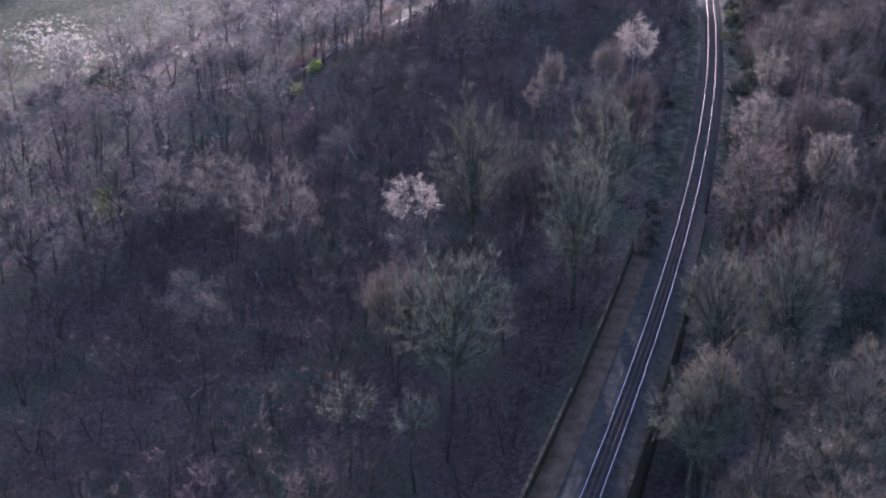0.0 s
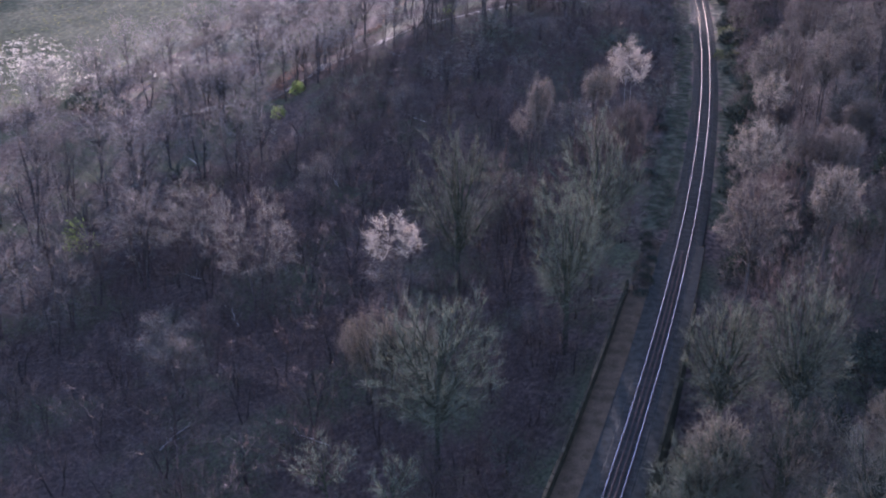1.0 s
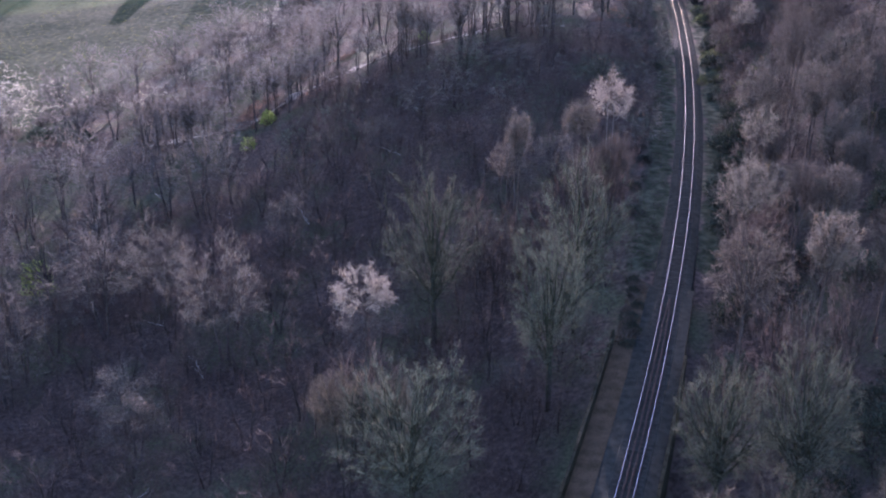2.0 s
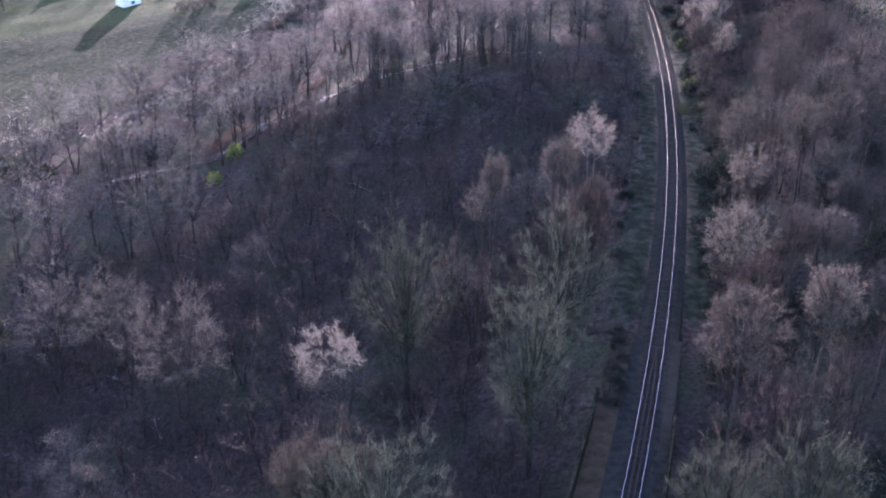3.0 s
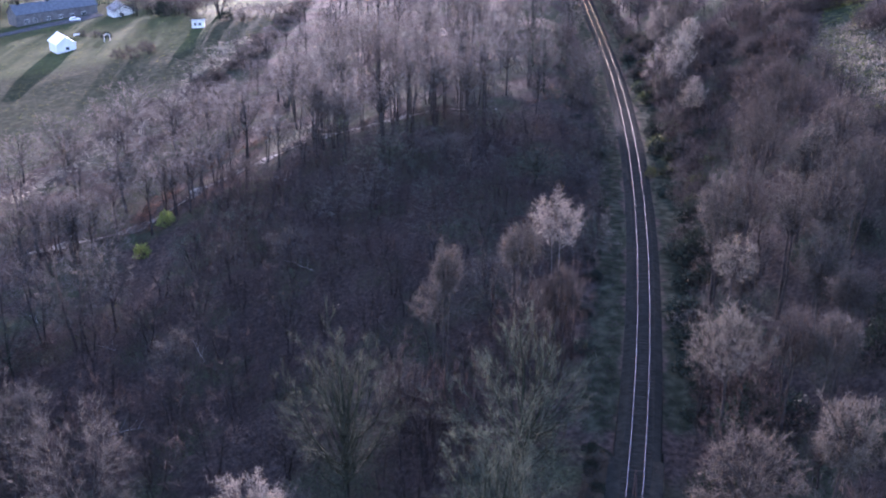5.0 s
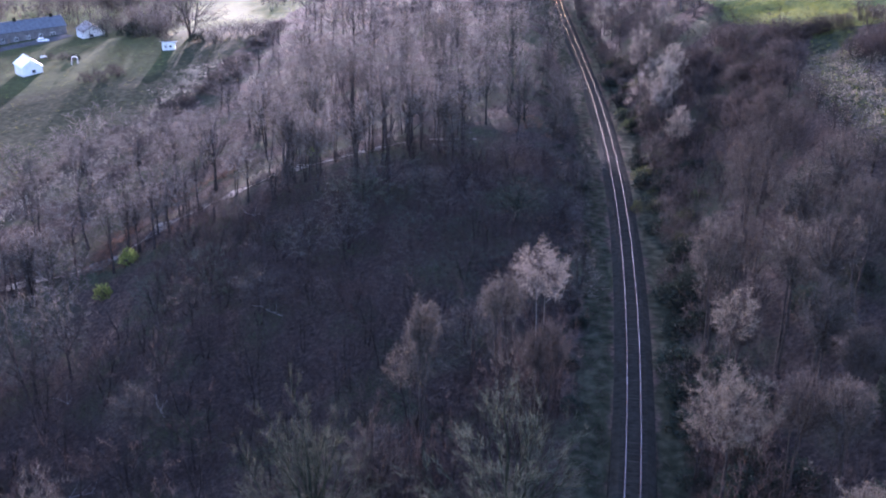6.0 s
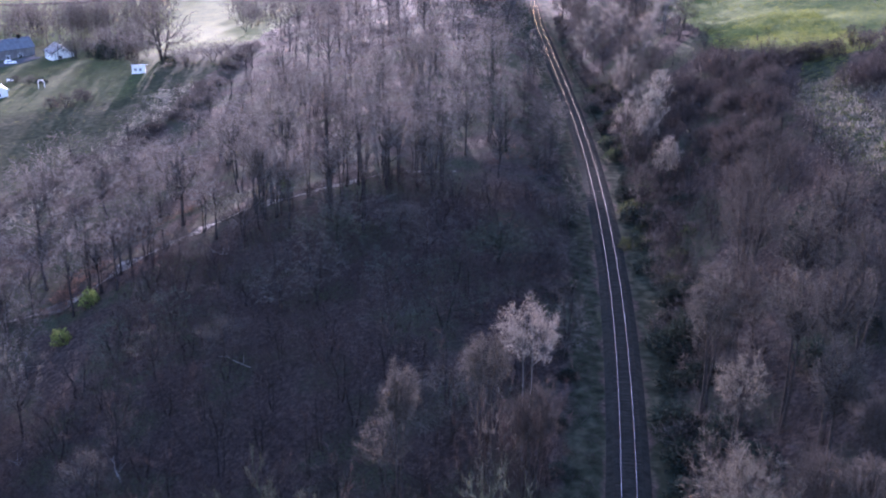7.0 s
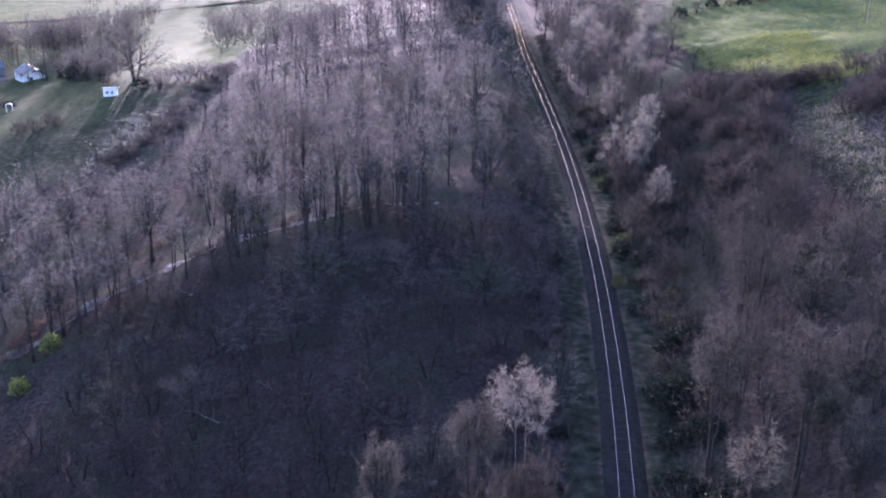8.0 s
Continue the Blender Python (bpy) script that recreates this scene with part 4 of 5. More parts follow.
tufts("brushwood", scatter(1300, 30.5, 46, 60, 114, slope_any, 0.45, 1.2), 9, 0.9, 0.08, M_DEADTWIG, "pale cut brushwood strewn over an open slope", "brushwood", 6)
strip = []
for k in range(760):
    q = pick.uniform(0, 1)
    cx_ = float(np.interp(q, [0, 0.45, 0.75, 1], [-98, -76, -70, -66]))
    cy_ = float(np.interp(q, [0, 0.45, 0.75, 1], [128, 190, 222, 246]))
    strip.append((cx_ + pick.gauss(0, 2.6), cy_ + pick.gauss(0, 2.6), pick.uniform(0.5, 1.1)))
# second strip: pale blades stand for sunlit grass and bushes on the slope
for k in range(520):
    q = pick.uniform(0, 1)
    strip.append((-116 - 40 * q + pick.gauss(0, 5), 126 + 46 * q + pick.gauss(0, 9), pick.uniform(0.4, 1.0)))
tufts("pale_brash", strip, 12, 1.0, 0.085, M_SUNLIT_BRASH, "strips of brash and grass along the wood edge, sunlight put into their pale colour", "brushwood", 9)
banks = lambda x, y: True  # noqa: E731
for k, (x, y, s) in enumerate(scatter(150, 4.4, 13, 6, 190, banks, 0.8, 1.9)):
    kind = (THICKETS, THICKETS, IVIES, IVIES, IVIES, BROOMS if y > 60 else IVIES)[pick.randrange(6)]
    word = {id(THICKETS): "tangled bare bramble thicket on the railway bank", id(IVIES): "dark ivy-covered bush on the railway bank", id(BROOMS): "yellow-green broom bush beside the railway line"}[id(kind)]
    plant("trackside_bush", kind, k, x, y, ground(x, y) + 1.6 * s, 3.6 * s, word, "bush", "bushes beside the railway", ("woody_base", "foliage"))
for k, (x, y, s) in enumerate(scatter(90, 5.2, 8.5, 150, 300, banks, 0.6, 1.3)):
    plant("trackside_bush", THICKETS, k, x, y, ground(x, y) + 1.5 * s, 3.4 * s, "tangled bare thicket above the railway cutting", "bush", "bushes beside the railway", ("woody_base", "foliage"))
for k, (x, y, s) in enumerate(scatter(60, -13, -6.4, 8, 190, banks, 0.6, 1.2)):
    kind = (THICKETS, THICKETS, THICKETS, IVIES)[pick.randrange(4)]
    plant("trackside_bush", kind, k, x, y, ground(x, y) + 1.4 * s, 3.2 * s, "tangled bare thicket on the railway bank" if kind is THICKETS else "dark ivy-covered bush on the railway bank", "bush", "bushes beside the railway", ("woody_base", "foliage"))
for k in range(16):
    p = on_track(-12 + k * 0.95, -pick.uniform(2.9, 4.6))
    e = plant("trackside_bush", THICKETS if k % 3 else IVIES, k, p.x, p.y, ground(p.x, p.y) + pick.uniform(1.0, 1.9), pick.uniform(2.0, 3.2), "low bramble thicket growing over a disused trackbed", "bush", "bushes beside the railway", ("woody_base", "foliage"))
    e.location.z = p.z - 0.6
plant("trackside_bush", BROOMS, 0, 22.9, 85.5, ground(22.9, 85.5) + 2.6, 2.6, "bright yellow-green broom bush beside the railway line", "bush", "bushes beside the railway", ("woody_base", "foliage"))
for x, y, h in ((10.6, 10.2, 6.5), (13.4, 9.6, 7.0), (12.6, 13.4, 7.0), (11.8, 8.2, 6.0), (-6.6, 20.4, 12.5), (-8.0, 18.8, 10.0), (-10.8, 19.4, 11.0), (-3.6, 20.0, 11.0), (-19.6, 9.8, 10.0), (-17.4, 10.0, 10.5), (-36.0, -17.6, 14.0), (-33.2, -18.0, 14.5), (-34.6, -13.4, 13.0), (-5.2, 20.4, 14.0), (-4.2, 21.2, 12.5), (12.2, 9.4, 8.0), (13.0, 10.6, 8.5)):
    plant("blackthorn_tree", SCRUBS, int(h * 2), x, y, ground(x, y) + h, 5.4, "tall dark blackthorn close beside a pale birch", group="scrub under the birches")
for k in range(30):
    x = -82 + k * 2.7 + pick.uniform(-1.5, 1.5)
    y = float(np.interp(x, PATH_X, PATH_Y)) - pick.uniform(0.6, 2.2)
    plant("bramble_bush", THICKETS if k % 2 else DARKS, k, x, y, ground(x, y) + pick.uniform(1.2, 2.4), pick.uniform(2.6, 4.4), "tangled bramble bush leaning over a woodland path", "bush", "brambles along the path", ("woody_base", "foliage"))
for x, y, wide in ((-15.0, -15.5, 12.5), (-11.5, -3.0, 15.0), (-27.0, 4.0, 14.0), (-30.0, -31.0, 14.0), (-54.8, 9.0, 14.0), (-66.0, 22.0, 12.0)):
    for j in range(5):
        a = -1.57 + (j - 2) * 0.55
        px, py = x + wide * 0.36 * math.cos(a), y + wide * 0.36 * math.sin(a)
        if off_track(px, py) < -8:
            plant("blackthorn_tree", SCRUBS, j, px, py, ground(px, py) + pick.uniform(6, 8.5), 5.4, "dark blackthorn scrub under a broad bare oak", group="scrub under the oaks")
for k in range(16):
    x, y = 58 + k * 0.95 + pick.uniform(-0.6, 0.6), 133 - k * 0.55 + pick.uniform(-1.5, 1.5)
    plant("hedge_bush", DARKS, k, x, y, ground(x, y) + pick.uniform(2.6, 4.6), pick.uniform(4.5, 6.5), "dark blackthorn bush along the bottom of a field", "bush", "hedge round the field", ("woody_base", "foliage"))
edge_rule = lambda x, y: grassy(x, y) < 0.2 and grassy(x - 9, y) > 0.5  # noqa: E731
for k, (x, y, s) in enumerate(scatter(120, -160, -88, 60, 300, edge_rule, 0.9, 1.7)):
    plant("bramble_bush", THICKETS, k, x, y, ground(x, y) + 1.8 * s, 4.6 * s, "brown bramble thicket along the edge of the wood", "bush", "brambles along the wood edge", ("woody_base", "foliage"))
for k, (x, y, h, wd) in enumerate([(-105, 104, 4.5, 6), (-109.5, 106, 3.8, 5.5), (-101, 103, 3.5, 5), (-114, 109, 3, 5)]):
    plant("ivy_bush", IVIES, k, x, y, ground(x, y) + h, wd, "dark evergreen ivy bush at the edge of the wood", "bush", "evergreens at the wood edge", ("woody_base", "foliage"))
# garden and field-edge bushes: x, y, height, width
for k, (x, y, h, wd) in enumerate([(-96.5, 243, 5, 7), (-91.5, 246, 4.5, 6), (-101, 246, 4, 6), (-94, 250, 4, 6), (-94, 312, 8, 11), (-88, 304, 7, 9), (-99, 318, 7, 9), (-91, 322, 8, 9), (-83, 286, 4, 6), (-72, 281, 4, 7), (-66, 276, 4, 7), (-111, 352, 5, 7), (-106, 346, 4, 6), (-114, 360, 6, 7), (-101, 338, 4, 5), (-108, 336, 2.5, 3.5), (-104, 331, 3, 4), (-118, 290, 3, 6), (-113, 284, 2.6, 5), (-124, 296, 3, 5)]):
    plant("garden_bush", DARKS if k < 4 else THICKETS if k % 3 else IVIES, k, x, y, ground(x, y) + h, wd, "dense brown winter bush in a garden", "bush", "garden bushes", ("woody_base", "foliage"))
for k in range(13):
    x, y = 66 + k * 4.2 + pick.uniform(-1, 1), 226 - k * 0.6 + pick.uniform(-2, 2)
    plant("hedge_bush", IVIES if k % 2 else THICKETS, k, x, y, ground(x, y) + pick.uniform(2.2, 4), pick.uniform(4.5, 6.5), "dark bush of a field hedge", "bush", "hedge round the field", ("woody_base", "foliage"))
for k in range(16):
    x, y = 66 + (k % 8) * 2.6 + pick.uniform(-1, 1), 101 + (k % 8) * 2.4 + (k // 8) * 4 + pick.uniform(-1.5, 1.5)
    plant("hedge_bush", DARKS, k, x, y, ground(x, y) + pick.uniform(3, 5.5), pick.uniform(5, 7.5), "dark blackthorn bush on the edge of a rough field", "bush", "hedge round the field", ("woody_base", "foliage"))
for k in range(52):
    y = pick.uniform(88, 160)
    p = on_track(y, pick.uniform(18, float(np.interp(y, [88, 102, 118, 135, 150, 162], [28, 28, 32.5, 36.5, 30, 26.5]))))
    plant("hedge_bush", DARKS, k, p.x, p.y, ground(p.x, p.y) + pick.uniform(3, 6), pick.uniform(6, 9), "dark blackthorn bush below the edge of a field", "bush", "hedge round the field", ("woody_base", "foliage"))
for k in range(9):
    x, y = 78 + k * 3.4 + pick.uniform(-1, 1), 130 + k * 2.2 + pick.uniform(-2, 2)
    plant("hedge_bush", THICKETS, k, x, y, ground(x, y) + pick.uniform(2.5, 5), pick.uniform(5, 8), "bare brown bush at the edge of a field", "bush", "hedge round the field", ("woody_base", "foliage"))

# fallen branches
for k, (x, y) in enumerate([(-75.7, 97), (-70, 92), (-62, 52), (-55, 30), (-66, 20), (-48, 44), (-40, 96), (-58, 8), (-78, 70), (-44, -22), (-60, -18), (-35, 60)]):
    vs, fs = [], []
    ln = pick.uniform(3, 6)
    body = wander(pick, Vector((-ln / 2, 0, 0.15)), Vector((ln / 2, 0, 0.35)), 4, 0.25)
    tube(vs, fs, body, [0.13, 0.12, 0.10, 0.07, 0.03], 6)
    log = tagged(obj("fallen_branch", pydata("fallen_branch", [tuple(p) for p in vs], fs, M_DEADWOOD)), "bleached fallen branch lying on the woodland floor", "branch", "fallen branches")
    log.matrix_world = pose(x, y, ground(x, y), 0, 0, pick.uniform(0, 180))
    for j in range(4):
        vs, fs = [], []
        st = body[1 + j % 3]
        tube(vs, fs, wander(pick, st, st + Vector((pick.uniform(0.3, 1.4), pick.choice((-1, 1)) * pick.uniform(0.5, 1.5), pick.uniform(0.3, 1.3))), 2, 0.1), [0.05, 0.035, 0.012], 4)
        obj("side_branch", pydata("side_branch", [tuple(p) for p in vs], fs, M_DEADWOOD), parent=log)

# rocks on the open slope
ROCKS = []
for k in range(4):
    bm = bmesh.new()
    bmesh.ops.create_icosphere(bm, subdivisions=2, radius=0.6)
    for v in bm.verts:
        v.co += v.normal * 0.35 * noise.noise(v.co * 1.9 + Vector((k * 7, 0, 0)))
        v.co.z *= 0.6
    me = bpy.data.meshes.new("rock")
    bm.to_mesh(me)
    bm.free()
    me.materials.append(M_ROCK)
    ROCKS.append(me)
for k, (x, y, s) in enumerate(scatter(36, 31, 42, 60, 100, field, 0.2, 0.5)):
    r = tagged(new("rock", ROCKS[k % 4]), "grey lichened rock half sunk in rough grass", "rock", "rocks on the slope")
    r.matrix_world = pose(x, y, ground(x, y) + 0.05, pick.uniform(-10, 10), 0, pick.uniform(0, 360)) @ Matrix.Diagonal((s * 1.2, s, s, 1))

# ---- houses and garden ----


def window(name, parent, x, y0, z, wd, ht, face=-1):
    """A window set in a wall that faces -y of its house."""
    wn_ = part(name, boxed(x - wd / 2, y0 - 0.02, z, x + wd / 2, y0 + 0.04, z + ht), M_GLASS, parent, "dark window pane")
    bm = bmesh.new()
    t = 0.09
    for a, b, c, e in ((-wd / 2 - t, 0, -wd / 2, ht), (wd / 2, 0, wd / 2 + t, ht), (-wd / 2 - t, -t, wd / 2 + t, 0), (-wd / 2 - t, ht, wd / 2 + t, ht + t), (-0.04, 0, 0.04, ht)):
        box(bm, x + a, y0 - 0.06, z + b, x + c, y0 + 0.03, z + e)
    part("window_frame", bm, M_FRAME, wn_, "white window frame")


def gabled(name, x, y, turn, length, depth, eaves, ridge, wall, roof, label, windows=(), chimneys=(), gable_windows=(), over=0.35):
    """A house with its ridge along its own x; its front faces its own -y."""
    h = empty(name, x, y, land(x, y) - 0.4, turn, label, "house")
    bm = bmesh.new()
    lx, dy = length / 2, depth / 2
    ring = [(-dy, 0), (dy, 0), (dy, eaves), (0, ridge), (-dy, eaves)]
    ends = [[bm.verts.new((sx * lx, b, c)) for b, c in ring] for sx in (-1, 1)]
    for i in range(5):
        bm.faces.new((ends[0][i], ends[0][(i + 1) % 5], ends[1][(i + 1) % 5], ends[1][i]))
    bm.faces.new(list(reversed(ends[0])))
    bm.faces.new(ends[1])
    bmesh.ops.recalc_face_normals(bm, faces=bm.faces[:])
    part("wall", bm, wall, h)
    rise = (ridge - eaves) / dy
    for s, nm in ((-1, "roof_slope"), (1, "roof_slope")):
        bm = bmesh.new()
        y_out, z_out = s * (dy + over), eaves - over * rise
        pts = [(-lx - over, 0, ridge + 0.02), (lx + over, 0, ridge + 0.02), (lx + over, y_out, z_out + 0.02), (-lx - over, y_out, z_out + 0.02)]
        lo = [bm.verts.new(p) for p in pts]
        hi = [bm.verts.new((p[0], p[1], p[2] + 0.16)) for p in pts]
        bm.faces.new(lo)
        bm.faces.new(list(reversed(hi)))
        for i in range(4):
            bm.faces.new((lo[i], hi[i], hi[(i + 1) % 4], lo[(i + 1) % 4]))
        bmesh.ops.recalc_face_normals(bm, faces=bm.faces[:])
        part(nm, bm, roof, h)
    part("ridge_tile", boxed(-lx - over, -0.16, ridge + 0.10, lx + over, 0.16, ridge + 0.27, bevel=0.05), roof, h)
    for cx_ in chimneys:
        c = part("chimney", boxed(cx_ - 0.5, -0.4, ridge - 0.7, cx_ + 0.5, 0.4, ridge + 1.3, bevel=0.04), M_STONE, h, "stone chimney stack")
        for o in (-0.22, 0.22):
            bm = bmesh.new()
            bmesh.ops.create_cone(bm, cap_ends=True, segments=8, radius1=0.16, radius2=0.12, depth=0.5, matrix=Matrix.Translation((cx_ + o, 0, ridge + 1.55)))
            part("chimney_pot", bm, M_RAILSIDE, c, "clay chimney pot")
    for wx, wz, ww, wh in windows:
        window("window", h, wx, -dy - 0.01, wz, ww, wh)
    for wy, wz, ww, wh in gable_windows:
        g = part("window", boxed(lx - 0.04, wy - ww / 2, wz, lx + 0.02, wy + ww / 2, wz + wh), M_GLASS, h, "dark gable window")
        bm = bmesh.new()
        for a, b, c, e in ((-ww / 2 - 0.1, -0.1, ww / 2 + 0.1, 0), (-ww / 2 - 0.1, wh, ww / 2 + 0.1, wh + 0.1), (-ww / 2 - 0.1, 0, -ww / 2, wh), (ww / 2, 0, ww / 2 + 0.1, wh)):
            box(bm, lx - 0.03, wy + a, wz + b, lx + 0.06, wy + c, wz + e)
        part("window_frame", bm, M_FRAME, g, "white window frame")
    return h


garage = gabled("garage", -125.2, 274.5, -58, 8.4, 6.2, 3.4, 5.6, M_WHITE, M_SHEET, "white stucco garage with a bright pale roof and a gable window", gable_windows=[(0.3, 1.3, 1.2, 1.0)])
farm = gabled("farmhouse", -150.5, 358, 40, 34, 8, 4.6, 7.8, M_HOUSE, M_SLATE, "long grey farmhouse with a dark slate roof and stone chimneys", windows=[(-13, 1.0, 1.6, 1.4), (-9.5, 1.0, 1.6, 1.4), (-4, 1.0, 1.2, 1.4), (1, 1.0, 1.2, 1.4), (6, 1.0, 1.2, 1.4), (11, 1.0, 1.6, 1.4)], chimneys=(-14, -2, 13))
part("door", boxed(-7.4, -4.06, 0.0, -6.4, -3.97, 2.1, bevel=0.02), M_TIMBER, farm, "dark wooden front door")
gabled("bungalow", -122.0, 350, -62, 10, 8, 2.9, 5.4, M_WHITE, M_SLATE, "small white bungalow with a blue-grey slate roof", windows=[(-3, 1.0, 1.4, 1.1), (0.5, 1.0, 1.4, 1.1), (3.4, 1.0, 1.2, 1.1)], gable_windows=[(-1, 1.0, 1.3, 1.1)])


def summerhouse(x, y, turn):
    h = empty("summerhouse", x, y, land(x, y) - 0.25, turn, "small white summerhouse with two dark windows and a pale sloping roof", "shed")
    bm = bmesh.new()
    ring = [(-1.5, 0), (1.5, 0), (1.5, 2.3), (-1.5, 2.9)]
    e = [[bm.verts.new((sx * 2.0, b, c)) for b, c in ring] for sx in (-1, 1)]
    for i in range(4):
        bm.faces.new((e[0][i], e[0][(i + 1) % 4], e[1][(i + 1) % 4], e[1][i]))
    bm.faces.new(list(reversed(e[0])))
    bm.faces.new(e[1])
    bmesh.ops.recalc_face_normals(bm, faces=bm.faces[:])
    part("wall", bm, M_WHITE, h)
    r = boxed(-2.4, -2.1, -0.07, 2.7, 2.0, 0.07, bevel=0.02)
    bmesh.ops.transform(r, matrix=pose(0, 0, 2.75, -11.5), verts=r.verts)
    part("roof", r, M_SHEET, h, "pale sheet roof with a wide overhang")
    window("window", h, -0.9, -1.51, 1.1, 0.7, 0.9)
    window("window", h, 0.6, -1.51, 1.1, 0.7, 0.9)
    part("base", boxed(-2.05, -1.55, 0.0, 2.05, 1.55, 0.3, bevel=0.02), M_STONE, h)


summerhouse(-80.3, 273.5, 6)


def car(x, y, turn):
    c = empty("car", x, y, land(x, y) + 0.04, turn, "white hatchback car parked on a drive beside a house", "car")
    side = [(-2.1, 0.35), (-2.15, 0.75), (-1.9, 0.98), (-1.65, 1.40), (-0.9, 1.52), (0.35, 1.48), (1.05, 1.02), (1.95, 0.86), (2.15, 0.62), (2.1, 0.33)]

    def hull(pts, half, mat, name, label=""):
        bm = bmesh.new()
        rows = [[bm.verts.new((px, s * half * (1 if pz < 1.0 else 0.82), pz)) for px, pz in pts] for s in (-1, 1)]
        k = len(pts)
        for i in range(k):
            bm.faces.new((rows[0][i], rows[0][(i + 1) % k], rows[1][(i + 1) % k], rows[1][i]))
        bm.faces.new(list(reversed(rows[0])))
        bm.faces.new(rows[1])
        bmesh.ops.recalc_face_normals(bm, faces=bm.faces[:])
        bmesh.ops.bevel(bm, geom=bm.edges[:], offset=0.04, segments=1, affect="EDGES")
        return part(name, bm, mat, c, label)

    hull(side, 0.88, M_CARPAINT, "body")
    for s in (-1, 1):
        part("side_window", boxed(-1.5, s * 0.80 - 0.02, 1.03, 0.7, s * 0.80 + 0.02, 1.36, bevel=0.015), M_GLASS, c, "dark side window")
    wsc = boxed(-0.02, -0.66, -0.28, 0.02, 0.66, 0.28)
    bmesh.ops.transform(wsc, matrix=pose(0.74, 0, 1.26, 0, -56), verts=wsc.verts)
    part("windscreen", wsc, M_GLASS, c, "dark windscreen")
    for wx in (-1.3, 1.32):
        for s in (-1, 1):
            bm = bmesh.new()
            bmesh.ops.create_cone(bm, cap_ends=True, segments=18, radius1=0.32, radius2=0.32, depth=0.2, matrix=pose(wx, s * 0.84, 0.31, 90))
            wh = part("wheel", bm, M_RUBBER, c)
            bm = bmesh.new()
            bmesh.ops.create_cone(bm, cap_ends=True, segments=14, radius1=0.2, radius2=0.2, depth=0.22, matrix=pose(wx, s * 0.84, 0.31, 90))
            part("rim", bm, M_SHEET, wh, "silver wheel rim")
    for s in (-1, 1):
        part("headlight", boxed(2.02, s * 0.62 - 0.16, 0.62, 2.15, s * 0.62 + 0.16, 0.76, bevel=0.03), M_GLASS, c)
        part("tail_light", boxed(-2.16, s * 0.68 - 0.1, 0.72, -2.06, s * 0.68 + 0.1, 0.94, bevel=0.02), M_BRACKEN, c)


car(-139.0, 345.5, 20)


def laid(name, pts, mat, label, category, up=0.06):
    """A strip that follows the ground: pairs of edges along a line of (x, y, half width)."""
    bm = bmesh.new()
    rows = []
    for i, (x, y, hw) in enumerate(pts):
        a, b = pts[max(0, i - 1)], pts[min(len(pts) - 1, i + 1)]
        n = Vector((b[1] - a[1], a[0] - b[0], 0)).normalized() * hw
        rows.append([bm.verts.new((x + n.x * k, y + n.y * k, max(ground(x + n.x * q, y + n.y * q) for q in (-1, 0, 1)) + up)) for k in (-1, -0.33, 0.33, 1)])
    for r, s in zip(rows, rows[1:]):
        for i in range(3):
            bm.faces.new((r[i], r[i + 1], s[i + 1], s[i]))
    r = bmesh.ops.extrude_face_region(bm, geom=bm.faces[:])
    bmesh.ops.translate(bm, vec=(0, 0, -0.6), verts=[v for v in r["geom"] if isinstance(v, bmesh.types.BMVert)])
    bmesh.ops.recalc_face_normals(bm, faces=bm.faces[:])
    return tagged(part(name, bm, mat, None), label, category, kind="structure")


laid("drive", [(-168, 318, 2.2), (-156, 328, 2.4), (-146, 338, 3.2), (-138, 347, 3.6), (-132, 357, 2.6)], M_TARMAC, "dark tarmac drive in front of a farmhouse", "drive")
# widths swell and shrink to draw separate patches of sunlit ground
laid("sunlit_path_patches", [(-86, 95.5, 0.3), (-79, 97, 1.5), (-76, 97.3, 0.2), (-71, 98, 0.3), (-67, 99, 1.8), (-64, 101.5, 0.3), (-60, 105.4, 0.2), (-57.5, 107.6, 1.7), (-54.5, 109.2, 0.3), (-50, 110.6, 1.0), (-48, 111, 0.2), (-45, 111.2, 2.0), (-42, 110.8, 0.3), (-37, 110.8, 0.3), (-33, 111.2, 1.7), (-30, 111.4, 0.2), (-25, 112.0, 0.6), (-17, 113.4, 1.0), (-9, 114.6, 0.5), (0, 116, 0.4)], M_SUN_PATCH, "broken path strip coloured pale as patches of sunlit ground in the wood", "path", 0.03)
laid("lane", [(-230, 530, 2.4), (-180, 520, 2.4), (-130, 528, 2.4), (-80, 540, 2.4), (-20, 548, 2.4)], M_CESS, "narrow country lane between fields", "lane")


def garden_arch(x, y, turn):
    g = empty("garden_arch", x, y, land(x, y) - 0.1, turn, "small white painted garden arch on a lawn", "arch")
    for s in (-1, 1):
        part("post", boxed(s * 0.9 - 0.06, -0.3, 0, s * 0.9 + 0.06, -0.18, 2.0, bevel=0.01), M_FRAME, g)
        part("post", boxed(s * 0.9 - 0.06, 0.18, 0, s * 0.9 + 0.06, 0.3, 2.0, bevel=0.01), M_FRAME, g)
    vs, fs = [], []
    tube(vs, fs, [Vector((0.9 * math.cos(t), 0, 2.0 + 0.7 * math.sin(t))) for t in [math.pi * i / 8 for i in range(9)]], [0.16] * 9, 4)
    obj("hoop", pydata("hoop", [tuple(p) for p in vs], fs, M_FRAME), parent=g)


garden_arch(-110.9, 276, 20)


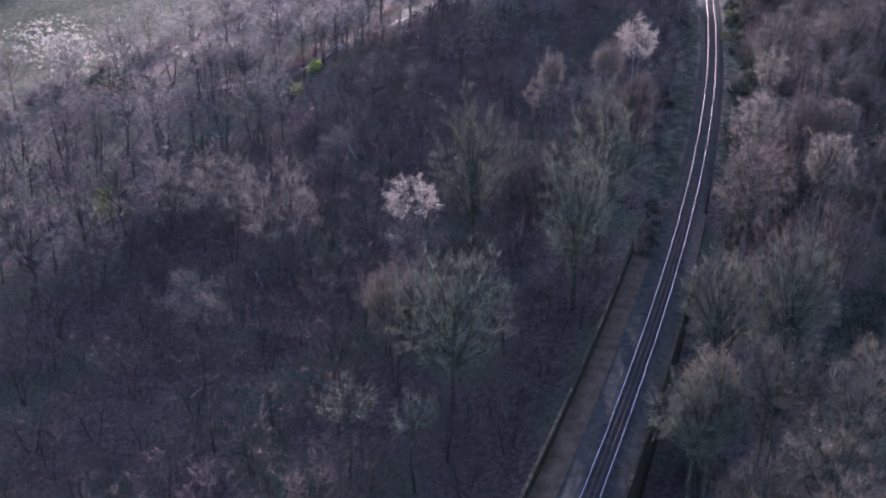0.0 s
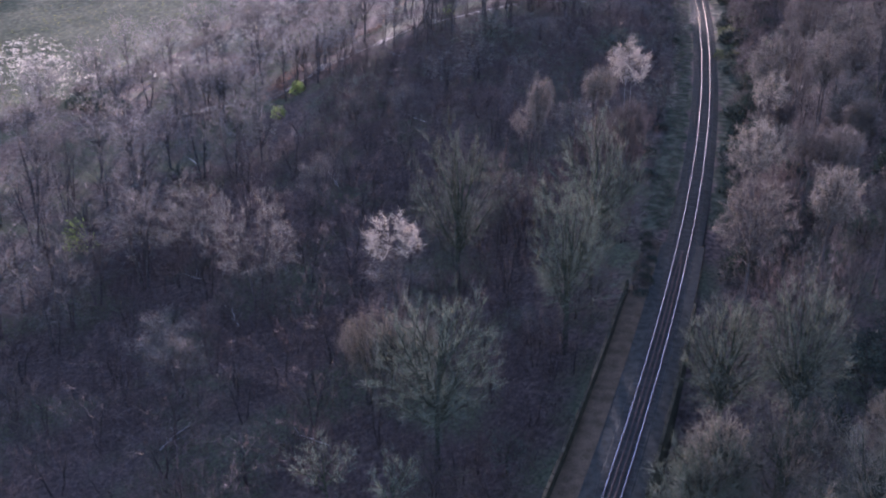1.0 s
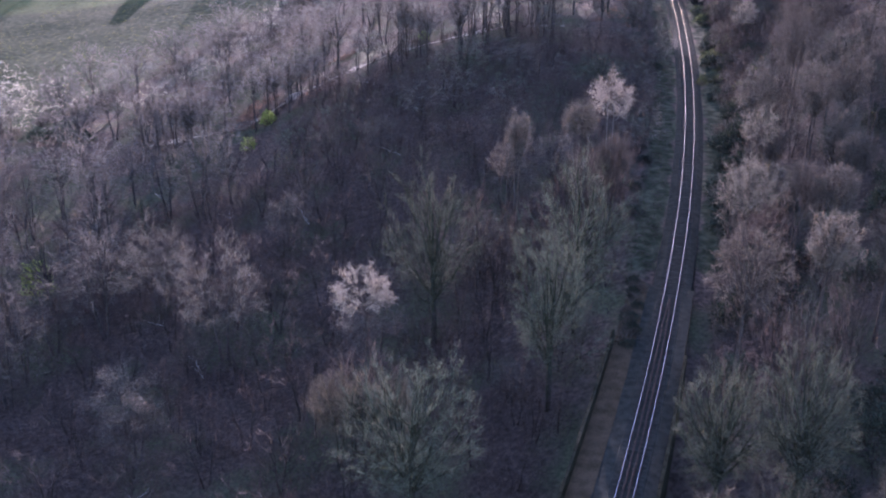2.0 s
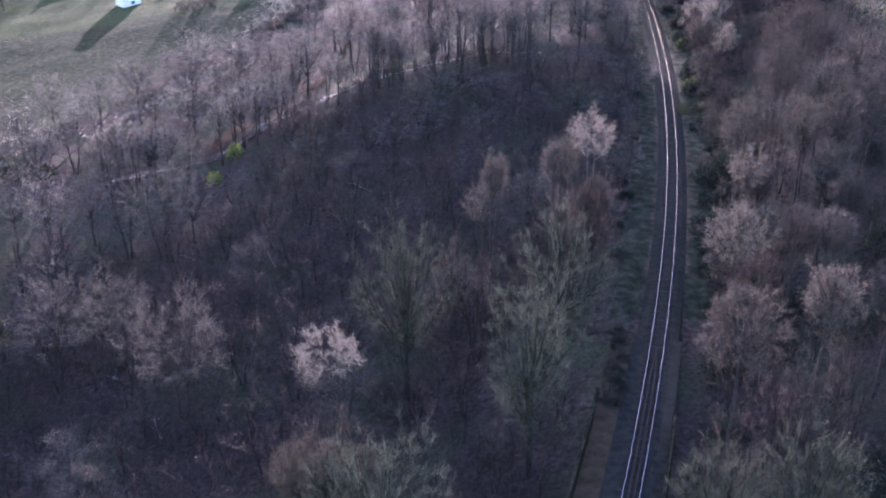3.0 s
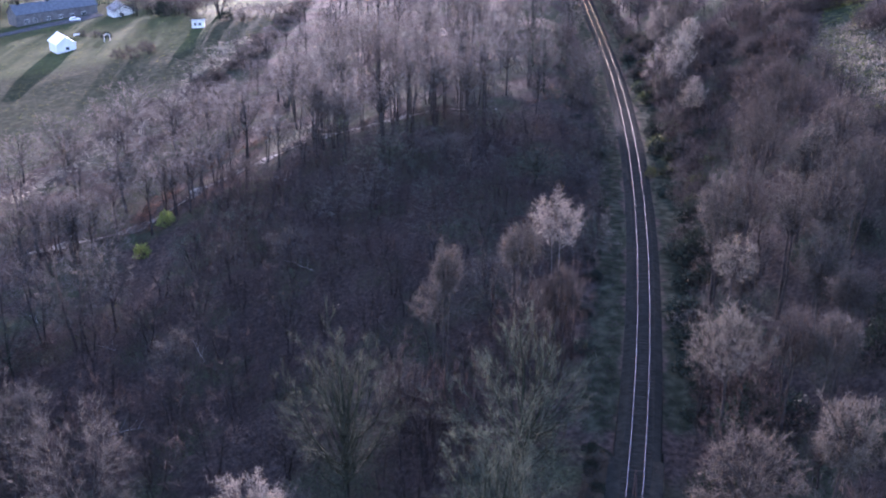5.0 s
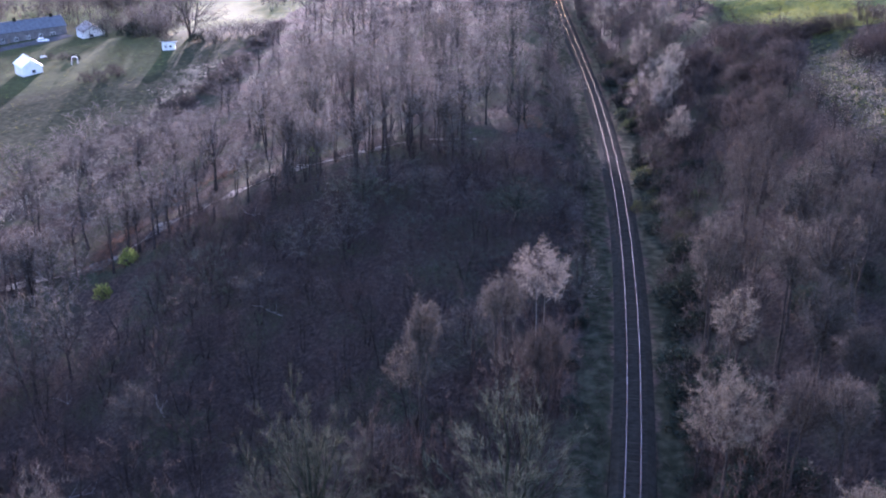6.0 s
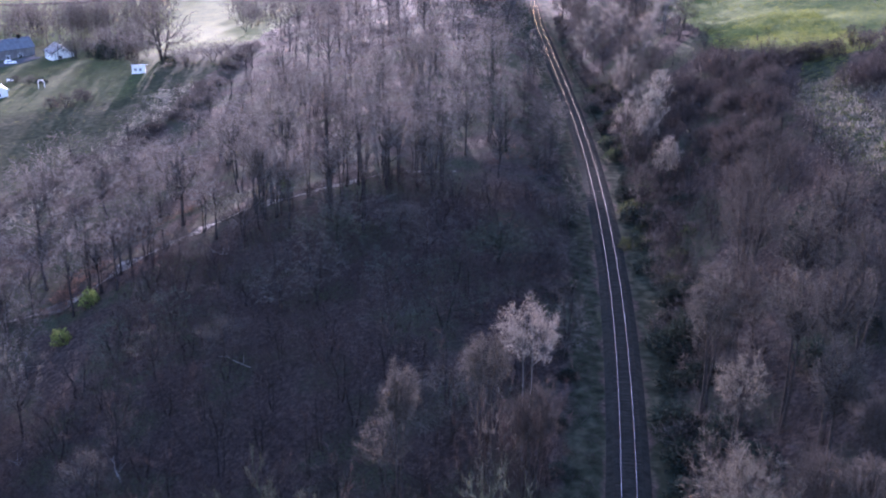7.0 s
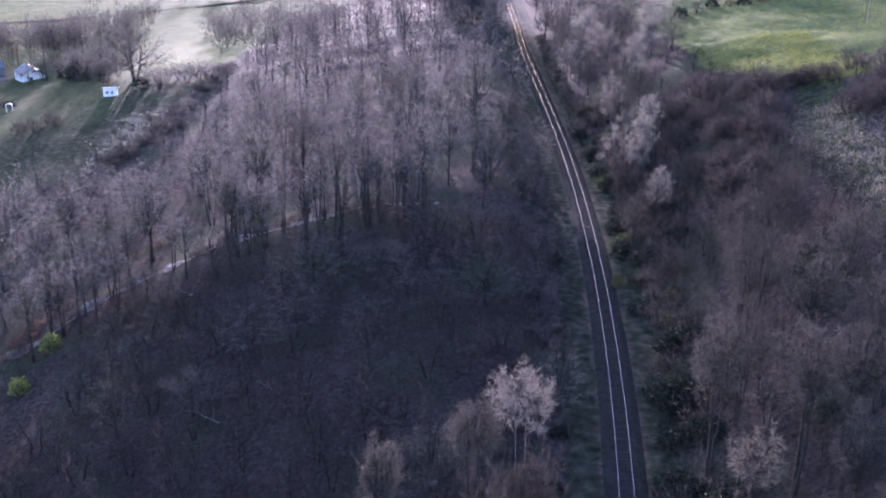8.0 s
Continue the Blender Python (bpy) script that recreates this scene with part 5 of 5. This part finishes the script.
def garden_bench(x, y, turn):
    g = empty("garden_bench", x, y, ground(x, y), turn, "long white painted garden bench on a lawn", "bench")
    part("seat", boxed(-1.1, -0.25, 0.42, 1.1, 0.25, 0.47, bevel=0.01), M_FRAME, g)
    part("backrest", boxed(-1.1, 0.22, 0.50, 1.1, 0.27, 0.95, bevel=0.01), M_FRAME, g)
    for sx in (-1.0, 1.0):
        for sy in (-0.2, 0.2):
            part("leg", boxed(sx - 0.04, sy - 0.04, -0.1, sx + 0.04, sy + 0.04, 0.42, bevel=0.008), M_FRAME, g)


garden_bench(-127.0, 300.2, 12)


def pole(x, y, height, turn, label, arm=True):
    p = empty("utility_pole", x, y, ground(x, y) - 0.5, turn, label, "pole", "utility poles")
    vs, fs = [], []
    tube(vs, fs, [Vector((0, 0, 0)), Vector((0.02, 0, height * 0.5)), Vector((0, 0.02, height + 0.5))], [0.16, 0.14, 0.10], 8)
    obj("shaft", pydata("shaft", [tuple(q) for q in vs], fs, M_TIMBER), parent=p)
    if arm:
        a = part("crossarm", boxed(-0.9, -0.06, height - 0.1, 0.9, 0.06, height + 0.05, bevel=0.015), M_TIMBER, p)
        for s in (-0.8, 0.8):
            bm = bmesh.new()
            bmesh.ops.create_cone(bm, cap_ends=True, segments=8, radius1=0.06, radius2=0.04, depth=0.2, matrix=Matrix.Translation((s, 0, height + 0.15)))
            part("insulator", bm, M_SHEET, a, "pale insulator")
    return Vector((x, y, ground(x, y) - 0.5 + height + 0.25))


p1 = pole(-113.7, 408, 8.5, 60, "weathered wooden utility pole with a crossarm in a field")
p2 = pole(-144.0, 392, 8.5, 60, "weathered wooden utility pole with a crossarm behind a farmhouse")
pole(107, 178.6, 5.5, 10, "thin dark wooden post standing in a rough field", arm=False)
for s in (-0.8, 0.8):
    off = Vector((math.cos(radians(60)) * s, math.sin(radians(60)) * s, 0))
    vs, fs = [], []
    tube(vs, fs, [(p1 + off).lerp(p2 + off, k / 8) + Vector((0, 0, -0.5 * math.sin(math.pi * k / 8))) for k in range(9)], [0.02] * 9, 4)
    tagged(obj("overhead_wire", pydata("overhead_wire", [tuple(q) for q in vs], fs, M_WIRE)), "thin dark wire slung between utility poles", "wire", "overhead wires")

# low retaining wall beside the line
edge = [(on_track(y, 4.3), across(y)) for y in range(152, 250, 3)]
tagged(part("retaining_wall", sweep(edge, [(-0.15, -2.6), (-0.15, -0.12), (0.15, -0.08), (0.15, -2.6)]), M_STONE, None), "low pale stone retaining wall beside the railway", "wall", kind="structure")

# ---- sleepers, last ----
bm = boxed(-1.3, -0.125, -0.13, 1.3, 0.125, 0.0, bevel=0.02)
SL = bpy.data.meshes.new("sleeper")
bm.to_mesh(SL)
bm.free()
SL.materials.append(M_SLEEPER)
bedding = bpy.data.objects["railway_ballast"]
y, rest_v, rest_f, placed = -58.0, [], [], 0
sv, sf = raw(SL)
while y < 330:
    m = Matrix.Translation(on_track(y, 0, -0.178)) @ pose(0, 0, 0, 0, 0, -math.degrees(math.atan(track_slope(y))) + random.uniform(-0.8, 0.8))
    if placed < 300:
        o = new("sleeper", SL)
        o.matrix_world = m
        o.parent = bedding
        placed += 1
    else:
        n = len(rest_v)
        rest_v.extend(tuple(m @ Vector(q)) for q in sv)
        rest_f.extend(tuple(i + n for i in f) for f in sf)
    y += 0.70 / math.sqrt(1 + track_slope(y) ** 2)
tagged(obj("far_sleepers", pydata("far_sleepers", rest_v, rest_f, M_SLEEPER), parent=bedding), "grey sleepers of the far railway line", kind="stuff")
